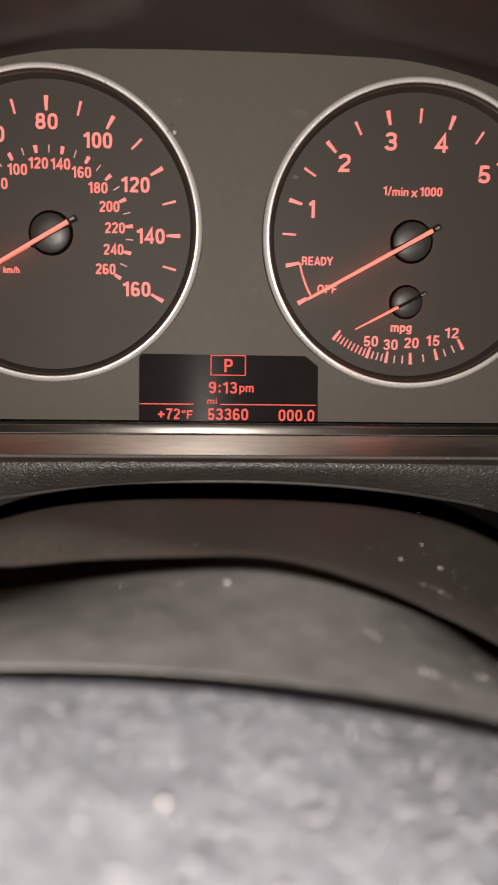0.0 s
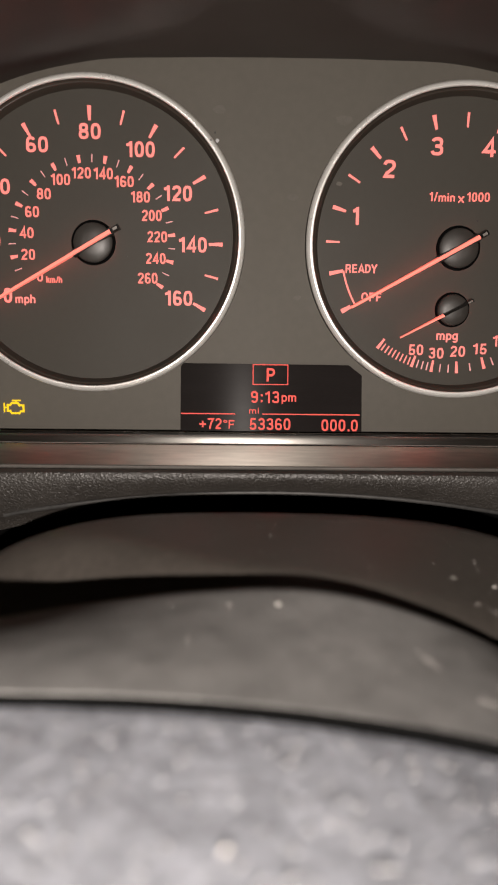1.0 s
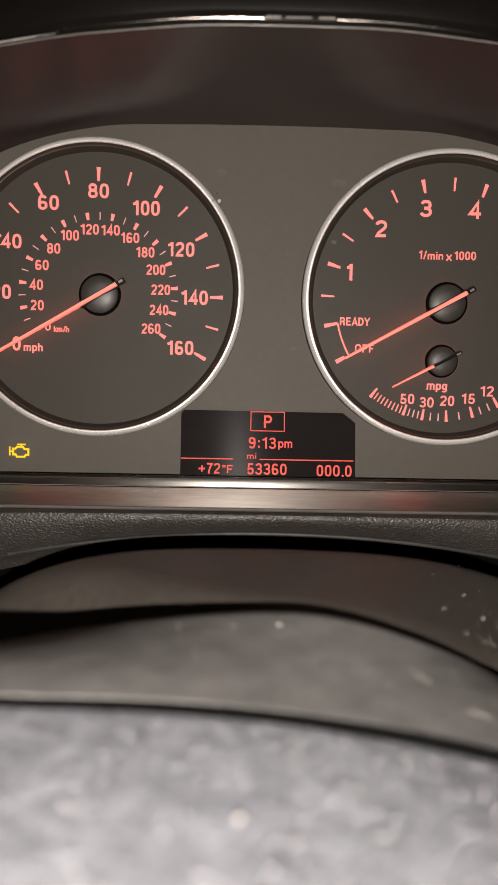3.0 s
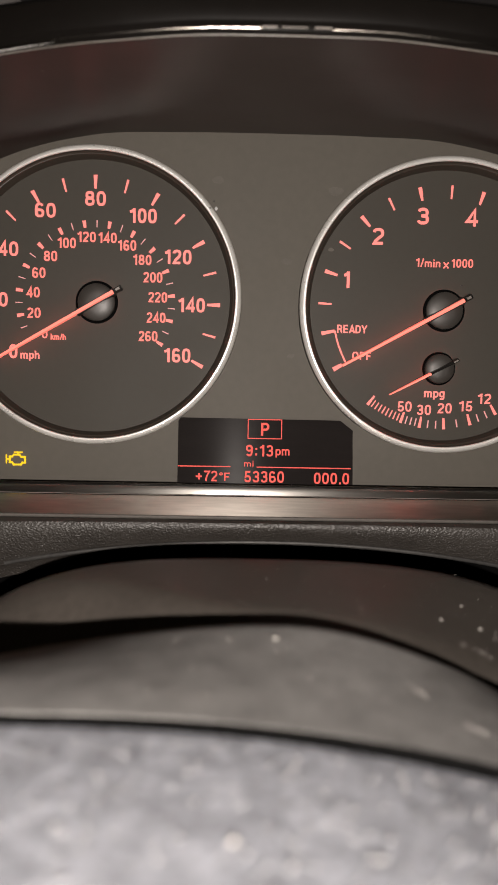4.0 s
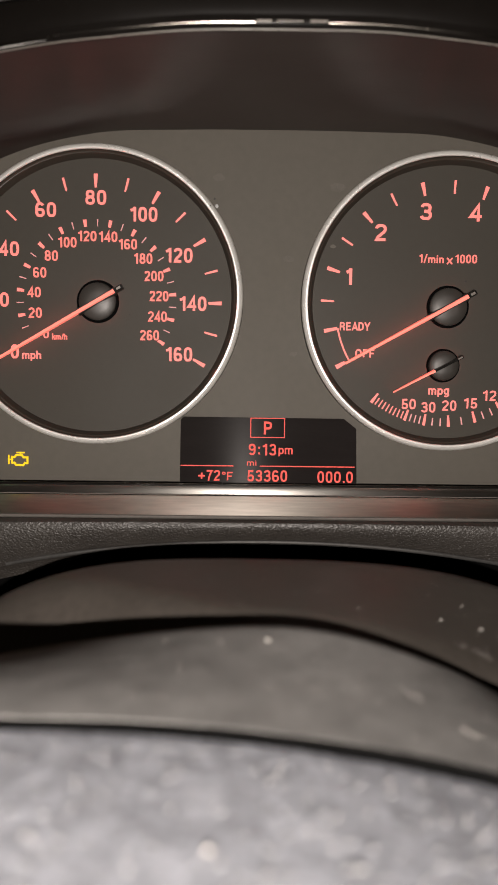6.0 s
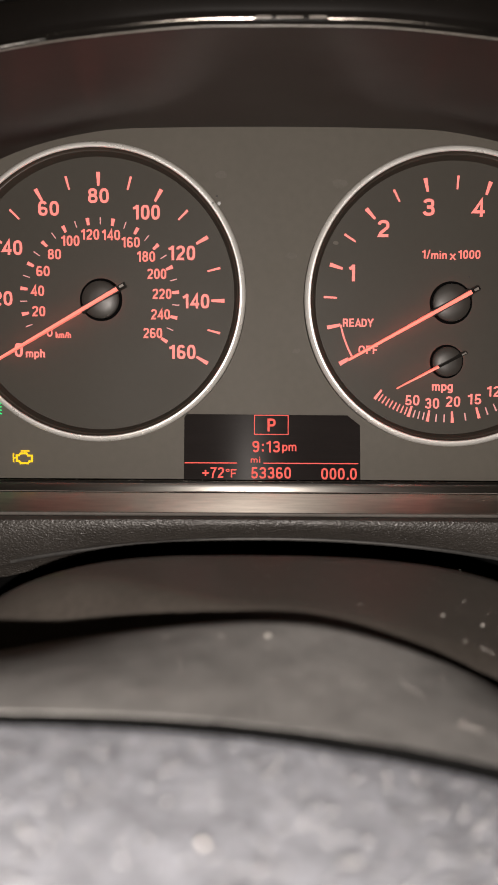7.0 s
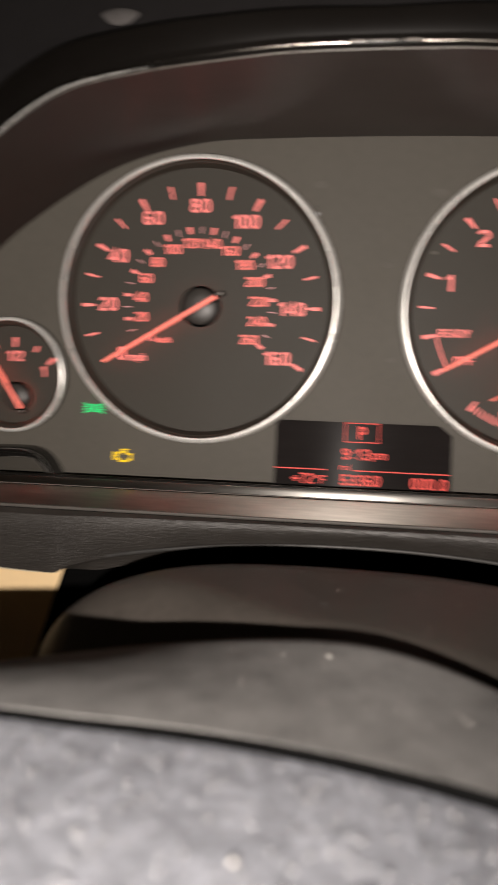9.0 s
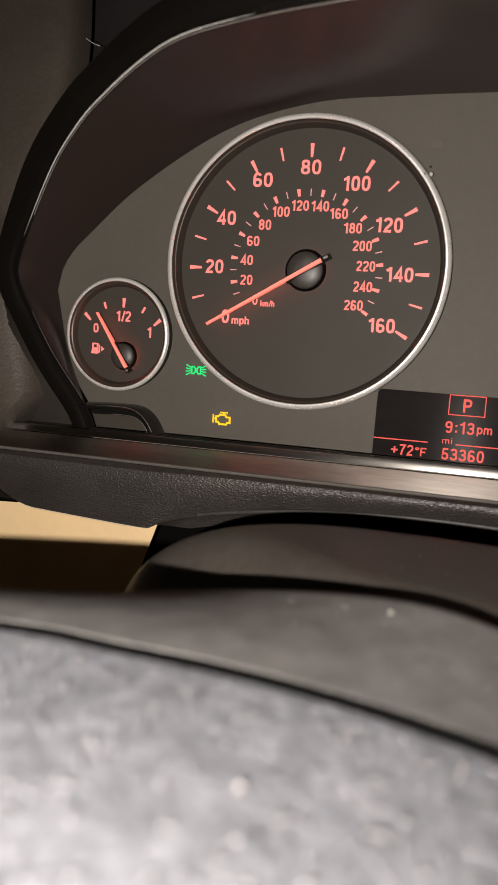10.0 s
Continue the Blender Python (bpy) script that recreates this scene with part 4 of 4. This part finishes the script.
for o, d in ((0.0011, 0.0), (0.0006, 0.0), (0.0003, 0.0001), (0.0, 0.0006)):
    rows.append([(x, -0.1938 + o * edge_round(x), cover_z(x, -0.1934) - d * edge_round(x)) for x in xs])
grid(bm, rows)
part("rear_cover", bm, BACK, wheel, "dusty dark rear cover of the hub")
bm = bmesh.new()


def gap(x):
    """Width of the groove, wider towards one side."""
    return 0.0005 + 0.0009 * min(1.0, max(0.0, (x - 0.0) / 0.08))


rows = [[(x, -0.1938 - gap(x) - o, groove_z(x) - d) for x in xs] for o, d in ((0.0, 0.0090), (0.0002, 0.0020), (0.0007, 0.0009))]
for k in range(24):
    u = k / 23
    row = []
    for x in xs:
        y = (-0.1955 - gap(x)) * (1 - u) - 0.261 * u
        row.append((x, y, airbag_z(x, y)))
    rows.append(row)
last = rows[-1]
for o, d in ((0.006, 0.003), (0.010, 0.010), (0.012, 0.03), (0.012, 0.12)):
    rows.append([(x, y - o, z - d) for x, y, z in last])
grid(bm, rows)
part("airbag_cover", bm, AIRBAG, wheel, "coarse-grained grey airbag cover")
bm = bmesh.new()
grid(bm, [[(x, y, groove_z(x) - d) for x in xs] for y, d in ((-0.1938, 0.0003), (-0.1940, 0.0080), (-0.1960, 0.0080))])
part("groove", bm, VOID, wheel, "black groove between the covers")

# ---- dust and lint on the covers, painted grain glints on the airbag ----
def flake(bm, p, r, rng, rise=0.45):
    n = 7
    ring = [bm.verts.new((p[0] + r * rng.uniform(0.6, 1.2) * math.cos(2 * math.pi * k / n), p[1] + r * rng.uniform(0.6, 1.2) * math.sin(2 * math.pi * k / n), p[2] + 0.0002)) for k in range(n)]
    top = bm.verts.new((p[0], p[1], p[2] + 0.0002 + r * rise))
    for k in range(n):
        bm.faces.new((ring[k], ring[(k + 1) % n], top))


rng = random.Random(7)
# The airbag's many flakes stand in for glints off its grain.
for host, height, x0, x1, y0, y1, count, size, bright in (
        ("column", column_z, 0.040, 0.112, -0.142, -0.112, 110, 0.00010, ((0.0555, -0.1138, 0.16), (0.0576, -0.1207, 0.18), (0.0465, -0.1212, 0.16), (0.0552, -0.1308, 0.17), (0.0927, -0.1315, 0.38), (0.1014, -0.1293, 0.42), (0.1000, -0.1200, 0.26), (0.1036, -0.1024, 0.16), (0.0757, -0.1356, 0.20), (0.0948, -0.1405, 0.18), (0.0998, -0.1415, 0.20), (0.0953, -0.1114, 0.15))),
        ("cover", cover_z, 0.035, 0.11, -0.190, -0.168, 90, 0.00011, ((0.0572, -0.165, 0.48), (0.0499, -0.1655, 0.26), (0.0412, -0.1652, 0.20))),
        ("airbag", airbag_z, -0.06, 0.12, -0.256, -0.199, 1500, 0.00022, ((0.0506, -0.2220, 0.43),))):
    bm = bmesh.new()
    for _ in range(count):
        x, y = x1 - (x1 - x0) * rng.random() ** (1.6 if host == "column" else 1.0), rng.uniform(y0, y1)
        if host == "column" and y < roll_start(x) + 0.002:
            continue
        flake(bm, (x, y, height(x, y)), size * rng.uniform(0.5, 1.5), rng)
    if host == "airbag":
        fleck = bmesh.new()
        x, y, r = bright[0]
        flake(fleck, (x, y, height(x, y)), 0.001 * r, rng, 0.65)
        fluff = new("dust", finish("dust", fleck, DUST, False))
        fluff.matrix_world = TILT
        tagged(fluff, "single pale fleck of dust on the grained cover", "dust", kind="stuff")
        bright = ()
    for x, y, r in bright:
        flake(bm, (x, y, height(x, y)), 0.001 * r, rng, 0.65)
    for _ in range(6 if host == "cover" else 5 if host == "column" else 0):
        x, y = (rng.uniform(0.07, 0.115), rng.uniform(y0 + 0.004, y1)) if host == "cover" else (rng.uniform(0.0925, 0.1015), rng.uniform(-0.1415, -0.1395))
        a, bend = rng.uniform(0, 6.3), rng.uniform(-1.5, 1.5)
        fibre = []
        for k in range(9 if host == "cover" else 5):
            fibre.append(Vector((x, y, height(x, y) + 0.00015)))
            x, y = x + 0.0004 * math.cos(a), y + 0.0004 * math.sin(a)
            a += bend * 0.35 + rng.uniform(-0.3, 0.3)
        tube(bm, fibre, 0.00003 if host == "cover" else 0.00002, 5)
    lint = new("dust", finish("dust", bm, GLINT if host == "airbag" else DUST, False))
    lint.matrix_world = TILT
    tagged(lint, "pale dust and lint on the plastic covers, painted grain glints on the airbag", "dust", kind="stuff")

bm = bmesh.new()
for i, u in ((62, 0.95), (35, 0.55), (88, 0.45), (70, 0.7), (48, 0.8), (20, 0.5)):
    flake(bm, FACE[i].lerp(EDGE[i], u), 0.00016, rng)
flake(bm, FACE[len(FACE) // 2].lerp(EDGE[len(FACE) // 2], 0.95), 0.00030, rng)
prism(bm, [(0.0426 + 0.0006 * math.cos(k), 0.0320 + 0.0007 * math.sin(k)) for k in range(6)], -0.0060, -0.0063)
for _ in range(26):
    flake(bm, (rng.uniform(-0.06, 0.16), -0.0112 + rng.uniform(-0.0004, 0.0004), -0.0634), 0.00012 * rng.uniform(0.5, 1.6), rng)
for _ in range(30):
    flake(bm, (rng.uniform(-0.07, 0.16), rng.uniform(-0.030, -0.019), -0.0658), 0.00008 * rng.uniform(0.5, 1.6), rng)
tube(bm, spline([(-0.1106, 0.0350, 0.0962), (-0.1067, 0.0344, 0.0938), (-0.1038, 0.0349, 0.0928)]), 0.00018, 6)
lint = new("dust", finish("dust", bm, GLINT, False))
lint.matrix_world = TILT
tagged(lint, "pale dust lying along the foot of the gauge glass", "dust", kind="stuff")

bm = bmesh.new()
for x, z, y, size in ((0.0418, 0.0345, -0.0060, 0.0004), (0.0405, 0.0322, -0.0060, 0.0003), (0.1306, 0.0082, -0.0002, 0.0004),
                      (0.0117, -0.0048, -0.0002, 0.0003), (0.0300, 0.0040, 0.0003, 0.0002)):
    prism(bm, [(x + size * rng.uniform(0.6, 1.1) * math.cos(k * 0.9), z + size * rng.uniform(0.6, 1.1) * math.sin(k * 0.9)) for k in range(7)], y, y - 0.00012)
lint = new("dust", finish("dust", bm, WELL, False))
lint.matrix_world = TILT
tagged(lint, "tiny dark specks of dirt on the gauge faces", "dust", kind="stuff")

bm = bmesh.new()
for x, z, y, size in ((0.0843, 0.0402, 0.0003, 0.0030), (0.0678, 0.0153, 0.0003, 0.0022), (0.0432, 0.0430, 0.0003, 0.0024), (0.0833, 0.0198, -0.0002, 0.0012), (0.0700, -0.0180, 0.0003, 0.0016)):
    prism(bm, [(x + size * rng.uniform(0.7, 1.1) * math.cos(k * 0.6283), z + 0.6 * size * rng.uniform(0.7, 1.1) * math.sin(k * 0.6283)) for k in range(10)], y, y - 0.00005)
lint = new("smudge", finish("smudge", bm, SMUDGE, False))
lint.matrix_world = TILT
tagged(lint, "faint pale smudges on the grey gauge face", "smudge", kind="stuff")

# A pale flattened blob stands in for a soft reflection in the windscreen.
bm = bmesh.new()
bmesh.ops.create_icosphere(bm, subdivisions=3, radius=1.0)
for v in bm.verts:
    v.co = Vector((-0.049, 0.0575, 0.125)) + Vector((v.co.x * 0.0080 * (1 + 0.15 * math.sin(3 * v.co.z)), v.co.y * 0.0026 + v.co.z * 0.0014, v.co.z * 0.0042))
pane_reflection = new("smudge", finish("smudge", bm, REFLECTION))
pane_reflection.matrix_world = TILT
tagged(pane_reflection, "pale soft reflection on the dark windscreen, modelled as a blob", "smudge", kind="stuff")

# ---- plain cabin round it all ----
def slab(name, lo, hi, label):
    bm = bmesh.new()
    bmesh.ops.create_cube(bm, size=1.0)
    for v in bm.verts:
        v.co = [a + (b - a) * (c + 0.5) for a, b, c in zip(lo, hi, v.co)]
    ob = new(name, finish(name, bm, CABIN, False))
    return tagged(ob, label, "cabin", kind="structure")


slab("ceiling", (-0.7, -1.6, 1.45), (1.1, 0.9, 1.49), "beige cloth headliner over the dark cabin")
slab("floor", (-0.7, -1.6, 0.26), (1.1, 0.9, 0.30), "carpeted floor of the dark cabin")
slab("wall_left", (-0.74, -1.6, 0.26), (-0.70, 0.9, 1.49), "beige side lining of the dark cabin")
slab("wall_right", (1.10, -1.6, 0.26), (1.14, 0.9, 1.49), "beige side lining of the dark cabin")
slab("wall_back", (-0.74, -1.64, 0.26), (1.14, -1.60, 1.49), "dark rear wall of the cabin")
slab("wall_front", (-0.74, 0.90, 0.26), (1.14, 0.94, 1.49), "dark front wall of the cabin")
